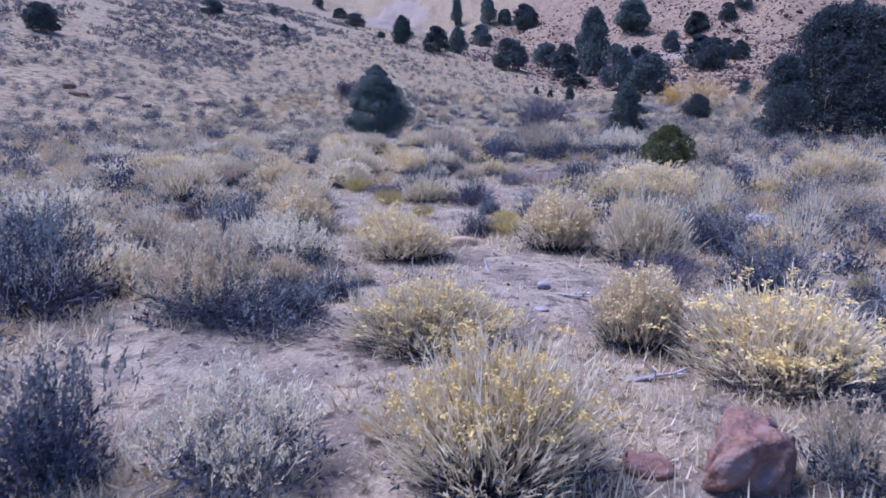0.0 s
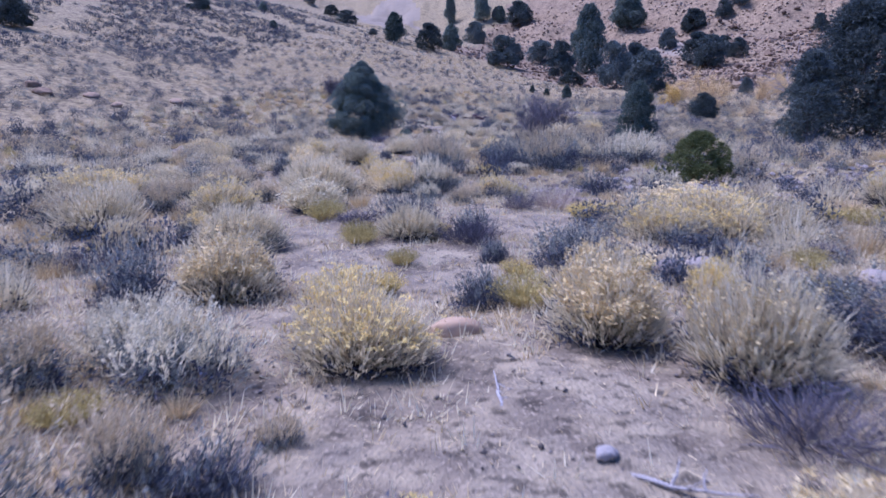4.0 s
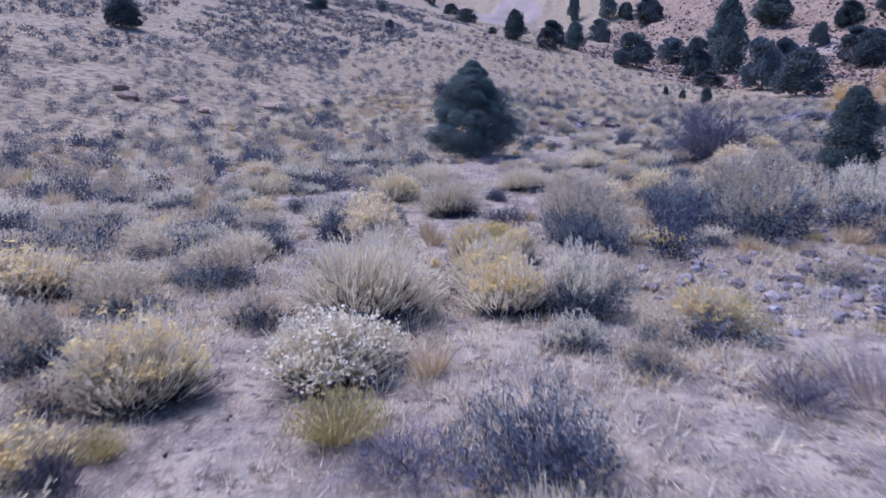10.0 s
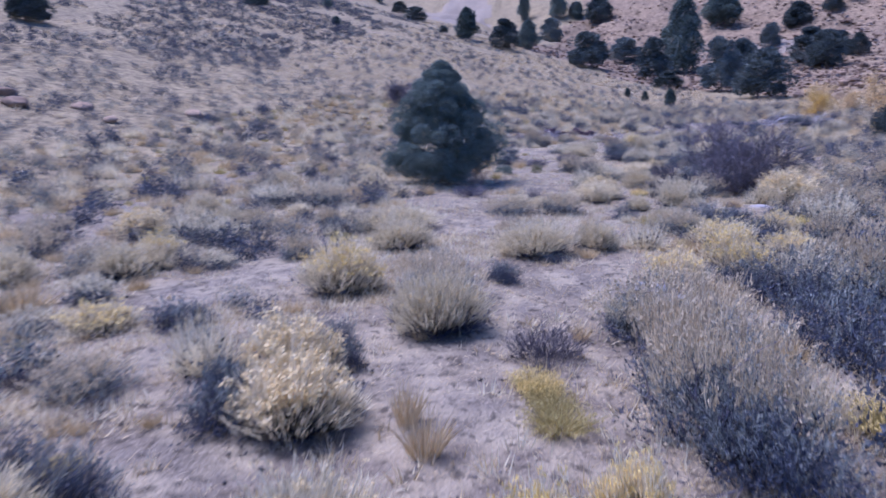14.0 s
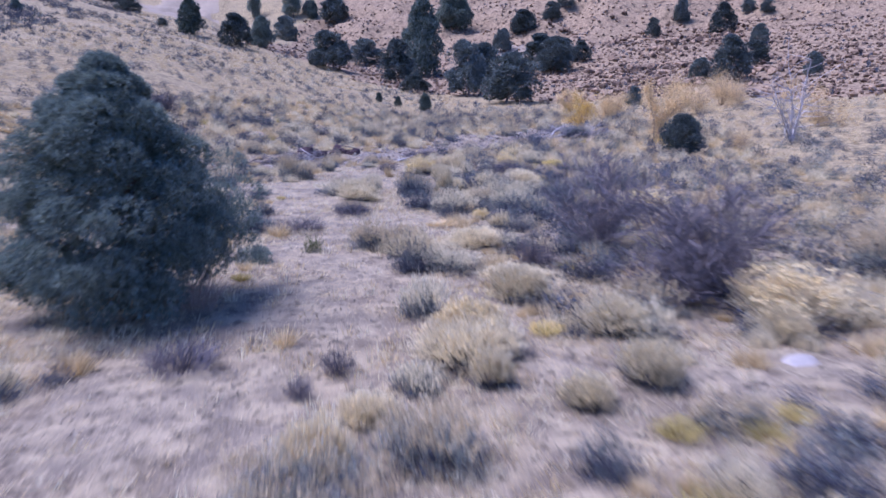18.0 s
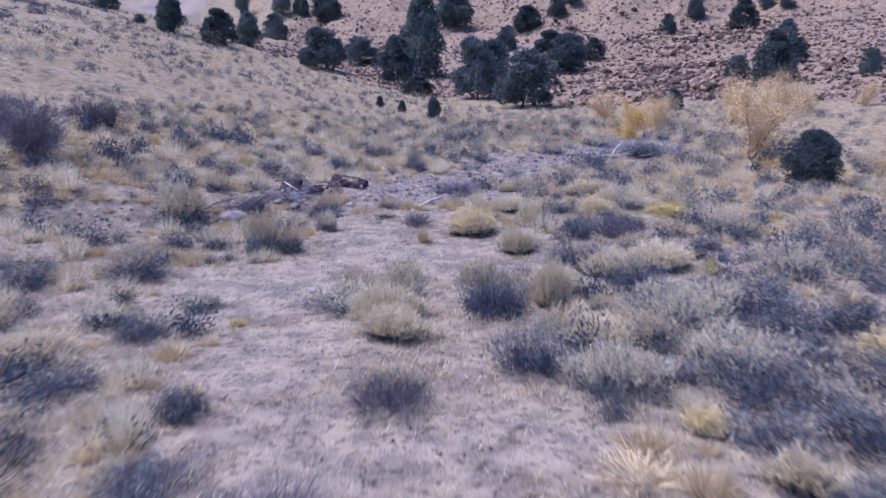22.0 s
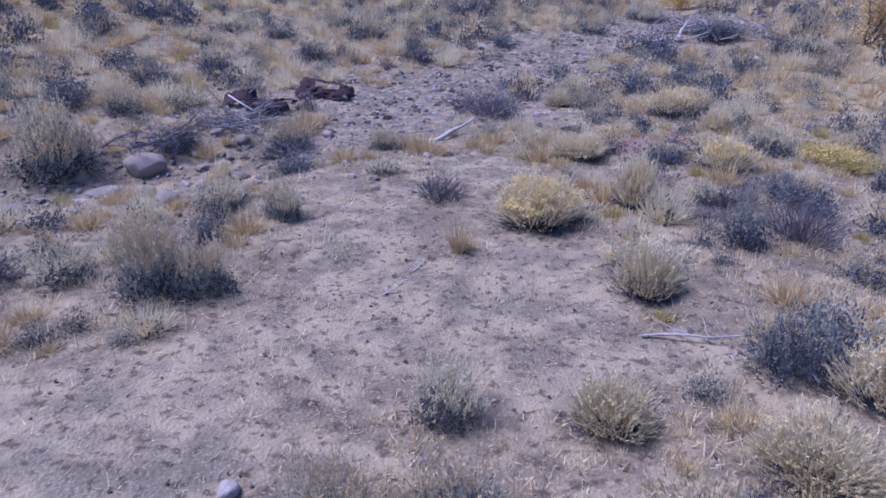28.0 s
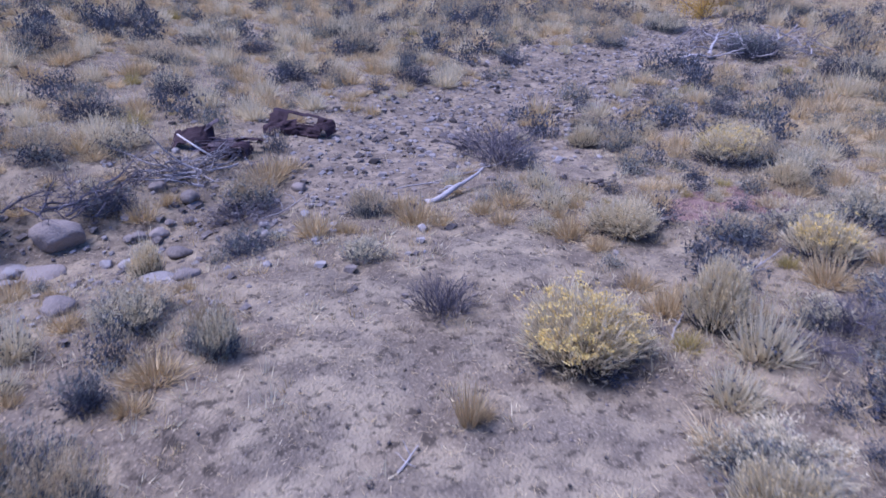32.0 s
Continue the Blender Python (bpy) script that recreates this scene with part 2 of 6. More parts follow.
def tube(points, radii, sides=5):
    """A closed, tapered limb along a line of points."""
    points = np.asarray(points, float)
    n = len(points)
    way = unit(np.gradient(points, axis=0))
    ref = np.where(np.abs(way[:, 2:3]) > 0.9, [[1.0, 0, 0]], [[0, 0, 1.0]])
    a = unit(np.cross(way, ref))
    b = np.cross(way, a)
    ang = np.arange(sides) * 2 * np.pi / sides
    ring = np.cos(ang)[None, :, None] * a[:, None] + np.sin(ang)[None, :, None] * b[:, None]
    v = points[:, None] + ring * np.asarray(radii, float)[:, None, None]
    f = []
    for i in range(n - 1):
        for j in range(sides):
            k = (j + 1) % sides
            f.append([i * sides + j, i * sides + k, (i + 1) * sides + k, (i + 1) * sides + j])
    f.append(list(range(sides))[::-1])
    f.append([(n - 1) * sides + j for j in range(sides)])
    return v.reshape(-1, 3), f


def limb(rng, start, way, length, radius, joints=5, wander=0.18, sides=5, lift=0.0):
    """A wandering limb: its mesh and its points."""
    pts, d = [np.asarray(start, float)], unit(np.asarray(way, float))
    for _ in range(joints):
        d = unit(d + rng.normal(size=3) * wander + np.array([0, 0, lift]))
        pts.append(pts[-1] + d * length / joints)
    return tube(pts, np.linspace(radius, radius * 0.25, joints + 1), sides), np.array(pts)


def dome(rng, n, low=-0.05, inner=0.75):
    """Places in the shell of a dome of width 2 and height 1, and the way out from it."""
    ang, up = rng.uniform(0, 2 * np.pi, n), rng.uniform(low, 1, n)
    r = np.sqrt(np.maximum(1 - up * up, 0)) * 0.97 + 0.03
    k = rng.uniform(inner, 1.0, n) * (1 + 0.10 * np.sin(3 * ang + rng.uniform(0, 6)) + 0.08 * np.sin(7 * ang + rng.uniform(0, 6)))
    p = np.stack([np.cos(ang) * r * k, np.sin(ang) * r * k, np.maximum(up, 0.02) * k], 1)
    return p, unit(np.stack([np.cos(ang) * r, np.sin(ang) * r, up + 0.55], 1))


def boulder(rng, size, flat=0.7, level=2, rugged=0.22):
    """A worn stone of about that width, with pits and flat breaks."""
    bm = bmesh.new()
    bmesh.ops.create_icosphere(bm, subdivisions=level, radius=0.5)
    v = np.array([x.co[:] for x in bm.verts])
    f = [[x.index for x in face.verts] for face in bm.faces]
    bm.free()
    for _ in range(9):
        d = unit(rng.normal(size=3))
        h = rng.uniform(0.30, 0.46)
        over = v @ d - h
        v = v - np.where(over > 0, over, 0)[:, None] * d * 0.85
    pit = lattice(v[:, 0] * 5 + 7, v[:, 1] * 5 + v[:, 2] * 3.7, 3) + 0.6 * lattice(v[:, 0] * 11, v[:, 2] * 11 + v[:, 1] * 5, 4)
    v = v * (1 + rugged * (0.25 * rng.normal(size=len(v)) * (level < 3) + 0.9 * pit))[:, None]
    return v * np.array([1, rng.uniform(0.7, 1), flat]) * size + [0, 0, size * flat * 0.28], f


# ---- the land ----


def smax(a, b, w):
    """A soft maximum."""
    return np.where(np.abs(a - b) > 12 * w, np.maximum(a, b), w * np.logaddexp(a / w, b / w))


def lattice(x, y, seed):
    """Smooth value noise from -1 to 1 on a unit lattice."""
    x, y = np.asarray(x, float), np.asarray(y, float)
    i, j = np.floor(x), np.floor(y)
    u, v = x - i, y - j
    u, v = u * u * (3 - 2 * u), v * v * (3 - 2 * v)

    def corner(a, b):
        h = np.sin(a * 127.1 + b * 311.7 + seed * 74.7) * 43758.5453
        return 2 * (h - np.floor(h)) - 1

    low = corner(i, j) * (1 - u) + corner(i + 1, j) * u
    high = corner(i, j + 1) * (1 - u) + corner(i + 1, j + 1) * u
    return low * (1 - v) + high * v


def along(x, y, line):
    """Distance to an open line of points."""
    best = np.full(np.shape(x), 1e9)
    for (ax, ay), (bx, by) in zip(line, line[1:]):
        dx, dy = bx - ax, by - ay
        k = np.clip(((x - ax) * dx + (y - ay) * dy) / (dx * dx + dy * dy), 0, 1)
        best = np.minimum(best, np.hypot(x - ax - k * dx, y - ay - k * dy))
    return best


WASH_EAST = [(34, 33), (18, 23), (12, 21.5), (8, 21), (5, 20.8), (3.2, 20.0)]
WASH_WEST = [(-14, 74), (-6, 75.0), (-0.8, 75.6), (3.2, 75.8), (6, 77.6), (8.3, 80.2), (11, 83.4), (15, 86.8), (21, 90.5), (29, 95.5), (46, 115), (80, 135), (160, 150)]


def height(x, y):
    """The lie of the land, in metres."""
    x, y = np.asarray(x, float), np.asarray(y, float)
    valley = 0.42 + 0.0150 * np.clip(y, -40, 95)
    hill = np.logaddexp(0, (-11.6 - 0.20 * x + 0.138 * y) / 0.9) * 0.9
    s = 0.57 * x + 0.82 * (y - 35)
    far = 1.2 + np.interp(s, [40, 60, 120, 185, 248, 300, 420, 900], [-3, 1, 4.6, 11.6, 24, 46, 102, 160])
    z = smax(valley + hill, far, 0.8)
    side = np.clip((x - 34 - 0.15 * np.clip(y, 0, 200)) / 60, 0, 4)
    z = z + 5 * side + 0.03 * np.clip(-x - 30, 0, 300)
    z = z - 0.42 * np.exp(-(along(x, y, WASH_EAST) / 2.6) ** 2) - (0.32 + 0.80 * np.clip((6 - x) / 6, 0, 1)) * np.exp(-(along(x, y, WASH_WEST) / 2.4) ** 2)
    rough = 0.25 + np.clip(hill / 6, 0, 1) + np.clip((s - 190) / 50, 0, 5)
    z = z + rough * 0.5 * lattice(x / 17, y / 17, 1) + 0.09 * lattice(x / 3.7, y / 3.7, 2) + 0.045 * lattice(x / 1.3, y / 1.3, 3)
    return z + np.clip((s - 215) / 40, 0, 1) * (2.4 * lattice(x / 9, y / 9, 4) + 1.2 * lattice(x / 4, y / 4, 5))


def up_at(x, y):
    return float(height(x, y))


def spaced(*runs):
    """Grid lines from runs of (start, end, step)."""
    return np.unique(np.concatenate([np.arange(a, b, s) for a, b, s in runs]).round(3))


CLEAR = [(-0.5, -0.4, 0.3), (-1.3, -0.2, 0.4), (-0.7, -2.0, 0.2), (1.8, 3.3, 0.5), (1.1, 1.7, 0.6), (-2.4, -0.4, 0.4), (-1.7, 6.1, 0.3), (-1.3, 4.3, 0.3), (-0.8, 2.3, 0.4), (-0.3, 1.5, 0.3), (0.7, 2.3, 0.6), (1.5, 2.0, 0.5), (1.2, 3.8, 0.4), (-3.5, 14.4, 0.4), (-2.7, 11.7, 0.4), (-2.2, 9.9, 0.4), (-1.6, 9.1, 0.6), (-0.9, 10.0, 0.4), (2.3, 12.2, 0.7), (0.1, 9.5, 0.5), (0.3, 8.1, 0.6), (-3.3, 13.1, 0.4), (-2.5, 11.5, 0.4), (-1.9, 11.2, 0.3), (1.7, 13.6, 0.7), (3.0, 13.6, 0.9), (-4.0, 15.1, 0.2), (3.6, 16.5, 0.8), (-5.0, 21.5, 0.8), (-3.2, 24.3, 0.8)]
CLEAR2 = [(-2.2, 22.8, 0.9), (-0.7, 28.6, 0.8), (-6.8, 29.8, 0.7), (-6.2, 24.2, 0.4), (-2.5, 20.9, 0.4), (-3.5, 40.1, 1.1), (-3.2, 35.2, 1.2), (-1.8, 27.1, 0.7), (-0.5, 28.8, 0.9), (-2.4, 25.2, 0.9), (-3.4, 25.3, 0.5), (-6.1, 28.5, 1.2), (-7.4, 27.5, 0.9), (-0.8, 43.3, 1.0), (-3.2, 23.7, 0.6), (0.7, 30.0, 0.5), (0.4, 45.3, 0.9), (0.1, 42.3, 0.8), (-1.8, 39.8, 1.0), (-3.4, 39.2, 1.4), (-1.3, 43.0, 0.5), (-2.0, 38.0, 0.9), (-0.0, 49.6, 0.6), (2.8, 39.2, 0.5), (5.0, 38.0, 0.7), (6.7, 38.1, 0.7), (0.6, 47.4, 0.8), (1.0, 46.2, 0.8), (0.9, 50.9, 0.6), (-0.1, 50.1, 0.5)]
CLEAR3 = [(0.0, 58.0, 0.8), (0.3, 61.7, 1.3), (0.9, 54.1, 0.6), (-0.8, 48.8, 0.5), (6.1, 49.7, 0.7), (0.1, 63.6, 1.2), (1.6, 58.8, 1.1), (0.4, 57.3, 1.2), (1.0, 54.2, 1.4), (3.3, 53.6, 1.0), (4.3, 53.1, 0.8), (-1.2, 61.7, 0.5), (4.9, 60.7, 0.7), (1.0, 63.7, 1.7), (-0.2, 63.8, 1.2), (2.4, 64.8, 1.3), (7.4, 65.5, 1.3), (4.1, 66.6, 0.9), (6.0, 64.0, 0.6), (1.4, 61.3, 0.8), (7.6, 69.0, 0.7), (5.0, 65.8, 1.5), (3.4, 65.0, 1.3), (6.0, 64.0, 1.3), (8.0, 66.4, 1.0), (4.7, 68.5, 1.1), (5.3, 71.4, 1.1), (1.9, 64.7, 0.9), (8.3, 63.2, 0.6), (11.6, 70.7, 0.6)]
CLEAR4 = [(7.0, 67.2, 0.6), (5.2, 69.2, 1.1), (6.0, 71.2, 1.0), (4.3, 68.0, 0.9), (7.5, 67.1, 0.9), (9.0, 72.3, 1.0), (12.5, 76.7, 0.9), (11.1, 70.8, 0.5)]


def stony(x, y):
    """Distance inside the field of loose stones beyond the wash."""
    return 5.0 + 1.2 * lattice(x / 3, y / 3, 25) - along(x, y, [(9.5, 81.0), (15, 86.8), (21, 90.5), (31, 95)])


def trodden(x, y):
    """Distance outside the bare, trodden places."""
    best = np.full(np.shape(x), 1e9)
    for bx, by, r in CLEAR + CLEAR2 + CLEAR3 + CLEAR4:
        best = np.minimum(best, np.hypot(x - bx, y - by) - r)
    return best


def rocky(x, y):
    """Whether a place lies on the bare rocky slope beyond the dry wash."""
    foot = np.interp(y, [100, 117, 122, 135, 143, 153, 167, 180, 219, 240, 300, 360, 500], [74, 68, 65.5, 63, 58, 46, 41, 34, 22, 8, 20, 38, 80])
    return (x + 7 * lattice(x / 16, y / 16, 8) + 2 * lattice(x / 5, y / 5, 18) > foot) & (y > 101)


gx = spaced((-900, -300, 60), (-300, -120, 12), (-120, -45, 4), (-45, -14, 1.0), (-14, 22, 0.26), (22, 50, 1.0), (50, 180, 3.5), (180, 400, 12), (400, 901, 60))
gy = spaced((-500, -60, 60), (-60, -12, 6), (-12, 96, 0.3), (96, 130, 1.2), (130, 360, 3.2), (360, 520, 12), (520, 1500, 70))
X, Y = np.meshgrid(gx, gy)
Z = height(X, Y)
near = (X > -14) & (X < 22) & (Y > -12) & (Y < 96)
Z = Z + near * (0.022 * lattice(X / 0.62, Y / 0.62, 6) + 0.016 * lattice(X / 0.27, Y / 0.31, 7))
nx, ny = len(gx), len(gy)
idx = np.arange(nx * ny).reshape(ny, nx)
quads = np.stack([idx[:-1, :-1], idx[:-1, 1:], idx[1:, 1:], idx[1:, :-1]], -1).reshape(-1, 4)
ground = new("ground", mesh_of("ground", np.stack([X, Y, Z], -1).reshape(-1, 3), quads, DIRT, True))
tagged(ground, "dry sandy canyon floor rising into brushy hillsides", "ground", kind="structure")
for surface in (TALUS, PALE, SLOPE, MAT, RED_SOIL, STONY):
    ground.data.materials.append(surface)
cx, cy = X[:-1, :-1].ravel() + 0.1, Y[:-1, :-1].ravel() + 0.1
rock_side = rocky(cx, cy)
pale = (np.hypot((cx - 84) / 9, (cy - 248) / 15) + 0.25 * lattice(cx / 4, cy / 4, 24) < 1)
pale_far = np.hypot((cx + 20) / 17, (cy - 400) / 90) + 0.2 * lattice(cx / 14, cy / 14, 26) < 1
off_path = along(cx, cy, [(0, -7), (0, 6), (-2, 27), (0, 47), (6, 70), (14, 92)]) + 3 * lattice(cx / 6, cy / 6, 9) + 4 * lattice(cx / 11, cy / 11, 27)
red = np.hypot((cx - 14.6) / 2.4, (cy - 73.2) / 1.0) + 0.5 * lattice(cx / 0.8, cy / 0.8, 23) < 0.9
which = np.where(red, 5, np.where(stony(cx, cy) > 0, 6, np.where((pale & rock_side) | pale_far, 2, np.where(rock_side, 1, np.where(off_path > 15, 3, np.where(trodden(cx, cy) > 0.25 * lattice(cx / 0.9, cy / 0.9, 22), 4, 0))))))
ground.data.polygons.foreach_set("material_index", which.astype(np.int32))

# ---- shrubs ----
LABELS = {
    "sage": ("sagebrush", "grey-green sagebrush with dark woody stems on dry soil", "shrub"),
    "raby": ("rabbitbrush", "pale rabbitbrush with yellow flower heads on dry soil", "shrub"),
    "rabc": ("rabbitbrush", "pale rabbitbrush with cream seed heads on dry soil", "shrub"),
    "rabp": ("rabbitbrush", "faded straw-grey rabbitbrush of thin upright stems", "shrub"),
    "rabw": ("rabbitbrush", "rabbitbrush topped with fluffy white seed heads", "shrub"),
    "sagd": ("sagebrush", "dark old sagebrush with woody stems and grey leaves tinted with blue shade", "shrub"),
    "snak": ("snakeweed", "low olive-yellow snakeweed mound on dry soil", "shrub"),
    "dead": ("dead_shrub", "leafless grey dead shrub of tangled twigs", "dead shrub"),
    "pink": ("dry_weed", "dry pinkish weed of fine stems", "weed"),
    "tuft": ("grass_tuft", "tuft of dry straw-coloured bunch grass", "grass"),
    "jsmall": ("juniper_seedling", "small green juniper seedling on bare soil", "seedling"),
}
BASE = {}


def fan(rng, n, spread, lean):
    """Roots and ways of stems that fan out of one crown."""
    ang, k = rng.uniform(0, 2 * np.pi, n), np.sqrt(rng.uniform(0, 1, n))
    at = np.stack([np.cos(ang) * k * spread, np.sin(ang) * k * spread, 0 * ang - 0.02], 1)
    way = unit(np.stack([np.cos(ang) * k * lean, np.sin(ang) * k * lean, np.ones(n)], 1) + rng.normal(size=(n, 3)) * 0.12)
    return at, way


def wood(rng, n, length, radius, sides=4):
    some = []
    for _ in range(n):
        a, out = rng.uniform(0, 2 * np.pi), rng.uniform(0.3, 1.3)
        made, pts = limb(rng, (0, 0, -0.03), (np.cos(a) * out, np.sin(a) * out, 0.9), length * rng.uniform(0.6, 1.0), radius, 4, 0.3, sides)
        some.append(made)
        for _ in range(3):
            k = rng.integers(1, 4)
            some.append(limb(rng, pts[k], pts[k] - pts[k - 1] + rng.normal(size=3) * 0.12, length * rng.uniform(0.25, 0.5), radius * 0.5, 3, 0.3, 3)[0])
    return joined(*some)


def lobed(rng, n, low, inner, apart=1.0):
    """Places in the shells of several domes that make one uneven bush of width 2 and height 1, the way out, and each one's root."""
    m = 5
    a = rng.uniform(0, 6.3) + np.arange(m) * 2 * np.pi / (m - 1)
    off = np.r_[0.0, rng.uniform(0.34, 0.56, m - 1)] * apart
    mid = np.stack([np.cos(a) * off, np.sin(a) * off, 0 * a], 1)
    size = np.stack([np.r_[0.60, rng.uniform(0.40, 0.54, m - 1)]] * 2 + [np.r_[1.0, rng.uniform(0.58, 0.98, m - 1)]], 1)
    p, out = dome(rng, n, low, inner)
    k = rng.integers(0, m, n)
    return p * size[k] * [1.45 - 0.45 * apart, 1.45 - 0.45 * apart, 1] + mid[k], unit(out + mid[k] * 0.7), mid[k]


def sprigs(rng, n, size, count, low=-0.05, inner=0.7, wide=0.40):
    """Leafy sprigs all over an uneven bush of width 2 and height 1."""
    p, out, _ = lobed(rng, n, low, inner)
    p, out = p * rng.normal(1.0, 0.07, (n, 1)), unit(out + [0, 0, 0.35])
    at, way = np.repeat(p, count, 0), np.repeat(out, count, 0)
    along_it = np.tile(np.linspace(-0.5, 0.5, count), n)[:, None]
    at = at + way * along_it * size * 2.6 + rng.normal(size=at.shape) * size * 0.38
    return spikes(rng, at, unit(way + rng.normal(size=way.shape) * 0.62), rng.uniform(0.7, 1.35, len(at)) * size, size * wide)


def model(kind, k, plain, grain=1.0):
    """One shrub of a kind, about 1 m wide and 0.7 m high (a mound for the low ones), with its parts; grain: finer for those that are scaled up."""
    rng = np.random.default_rng(abs(hash_of(kind)) * 31 + k)
    q, fat = (0.55, 1.35) if plain else (1.0, 1.0)
    q, fat, g = q / grain ** 1.25, fat * grain, grain
    name, label, category = LABELS[kind]
    top = thing(name, label, category, "shrubs of the canyon floor")
    if kind in ("sage", "sagd"):
        part("woody_crown", wood(rng, 3 if plain else 7, 0.58, 0.016 * g), TWIG, top, "dark twisted stems", kind="stuff")
        v, f = sprigs(rng, int(560 * q ** 0.8), 0.048 * g ** 0.75, 10, 0.12, 0.45, 0.34 * (fat / g) ** 0.6)
        part("foliage", (v * [0.5, 0.5, 0.62], f), SAGE_DIM if kind == "sagd" else SAGE, top, kind="stuff")
        # Low inner mass in the dark colour paints shade inside the bush.
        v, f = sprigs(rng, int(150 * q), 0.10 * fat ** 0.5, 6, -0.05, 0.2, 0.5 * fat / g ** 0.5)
        part("inner_brush", (v * [0.48, 0.48, 0.42], f), INNER_SHADE, top, "inner twigs coloured dark for the shade inside the bush", kind="stuff")
        n = int((210 if kind == "sage" else 60) * q)
        at, out, _ = lobed(rng, n, 0.55, 0.78)
        at, way = at * [0.5, 0.5, 0.60], unit(out * [0.5, 0.5, 1] + [0, 0, 0.3] + rng.normal(size=out.shape) * 0.15)
        v, f, tip = blades(rng, at, way, rng.uniform(0.10, 0.22, n) * g ** 0.5, 0.008 * fat, 0.12)
        seeds = np.repeat(tip, 8, 0) - np.repeat(way, 8, 0) * rng.uniform(0, 0.15, (n * 8, 1)) * g ** 0.5 + rng.normal(size=(n * 8, 3)) * 0.012 * g
        ears = spikes(rng, seeds, unit(np.repeat(way, 8, 0) + rng.normal(size=seeds.shape) * 0.4), 0.045 * g ** 0.8, 0.015 * fat)
        part("dry_bloom", joined((v, f), ears), SAGE if kind == "sagd" else (TAN_BLOOM, TAN_BLOOM, STRAW)[k % 3], top, "pale dry flower stalks", kind="stuff")
    elif kind in ("raby", "rabc", "rabp", "rabw"):
        n = int((1500 if kind != "rabw" else 1100) * q)
        tips, out, root = lobed(rng, n, 0.26, 0.80, 0.55)
        tips = tips * [0.5, 0.5, 0.72] * rng.normal(1.0, 0.10, (n, 1)) + rng.normal(size=tips.shape) * 0.018 + [0, 0, -0.03]
        at = (root * 0.24 + tips * [0.27, 0.27, 0]) * [1, 1, 0] + rng.normal(size=tips.shape) * [0.03, 0.03, 0]
        start = at + (tips - at) * rng.uniform(0.46, 0.76, (n, 1))
        way, long = unit(tips - start + [0, 0, 0.05]), np.linalg.norm(tips - start, axis=1)
        v, f, tip = blades(rng, start, way, long, 0.0095 * fat, 0.06)
        feather = np.repeat(start, 4, 0) + np.repeat(tip - start, 4, 0) * rng.uniform(0.30, 1.0, (n * 4, 1))
        fine = spikes(rng, feather, unit(np.repeat(way, 4, 0) + rng.normal(size=feather.shape) * 0.20), rng.uniform(0.06, 0.12, n * 4) * g ** 0.6, 0.0105 * fat)
        part("stem_mass", joined((v, f), fine), STRAW, top, kind="stuff")
        part("woody_base", wood(rng, 3 if not plain else 1, 0.30, 0.013 * g), TWIG, top, "dark woody base", kind="stuff")
        # Lower stems and inner sprigs are coloured dark, painting shade at the base.
        few = slice(0, n // 2)
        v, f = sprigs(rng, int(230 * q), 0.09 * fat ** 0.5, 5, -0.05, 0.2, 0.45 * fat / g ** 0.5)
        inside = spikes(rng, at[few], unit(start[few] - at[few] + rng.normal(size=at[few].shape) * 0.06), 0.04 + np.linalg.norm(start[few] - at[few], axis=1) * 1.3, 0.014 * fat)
        part("inner_brush", joined((v * [0.47, 0.47, 0.46], f), inside), INNER_SHADE, top, "inner and lower stems coloured dark for the shade at the base", kind="stuff")
        share, m, wide, size = {"raby": (0.40, 13, 0.018, 0.023), "rabc": (0.34, 15, 0.026, 0.034), "rabp": (0.30, 5, 0.012, 0.022), "rabw": (0.62, 14, 0.030, 0.028)}[kind]
        pick = tip[(rng.uniform(size=n) < share) & (tip[:, 2] > (0.22 if kind == "rabw" else 0.30))]
        if kind == "rabc":
            pick = pick[(pick[:, 0] * np.cos(k) + pick[:, 1] * np.sin(k)) > -0.24 - 0.3 * rng.uniform(size=len(pick))]
        pick = pick[rng.uniform(size=len(pick)) < g ** 0.6]
        at = np.repeat(pick, m, 0) + rng.normal(size=(len(pick) * m, 3)) * wide * g ** 0.7
        size = size * (fat / g) ** 0.3 * g ** 0.7
        head = {"raby": YELLOW, "rabc": CREAM, "rabp": CREAM, "rabw": WHITE}[kind]
        part("bloom", spikes(rng, at, unit(rng.normal(size=at.shape) + [0, 0, 0.6]), size, size * 0.8), head, top, kind="stuff")
    elif kind == "snak":
        n = int(420 * min(q, 1.6))
        at, way = fan(rng, n, 0.12, 1.5)
        v, f, tip = blades(rng, at, way, rng.uniform(0.36, 0.56, n), 0.010 * fat, 0.1)
        part("stem_mass", (v, f), OLIVE, top, kind="stuff")
        at = np.repeat(tip, 4, 0) + rng.normal(size=(4 * n, 3)) * 0.014
        part("bloom", spikes(rng, at, unit(rng.normal(size=at.shape) + [0, 0, 0.8]), 0.03, 0.02), OLIVE if k % 2 else YELLOW, top, kind="stuff")
    elif kind == "dead":
        some = []
        for _ in range(int(15 / g ** 0.5)):
            a, out = rng.uniform(0, 2 * np.pi), rng.uniform(0.2, 1.4)
            made, pts = limb(rng, (0, 0, -0.03), (np.cos(a) * out, np.sin(a) * out, 0.8), rng.uniform(0.45, 0.75), 0.013 * g, 5, 0.3, 4)
            some.append(made)
            for _ in range(9):
                j = rng.integers(1, 6)
                some.append(limb(rng, pts[j], pts[j] - pts[j - 1] + rng.normal(size=3) * 0.13, rng.uniform(0.12, 0.34), 0.005 * g, 3, 0.35, 3)[0])
        part("branchwork", joined(*some), TWIG, top, kind="stuff")
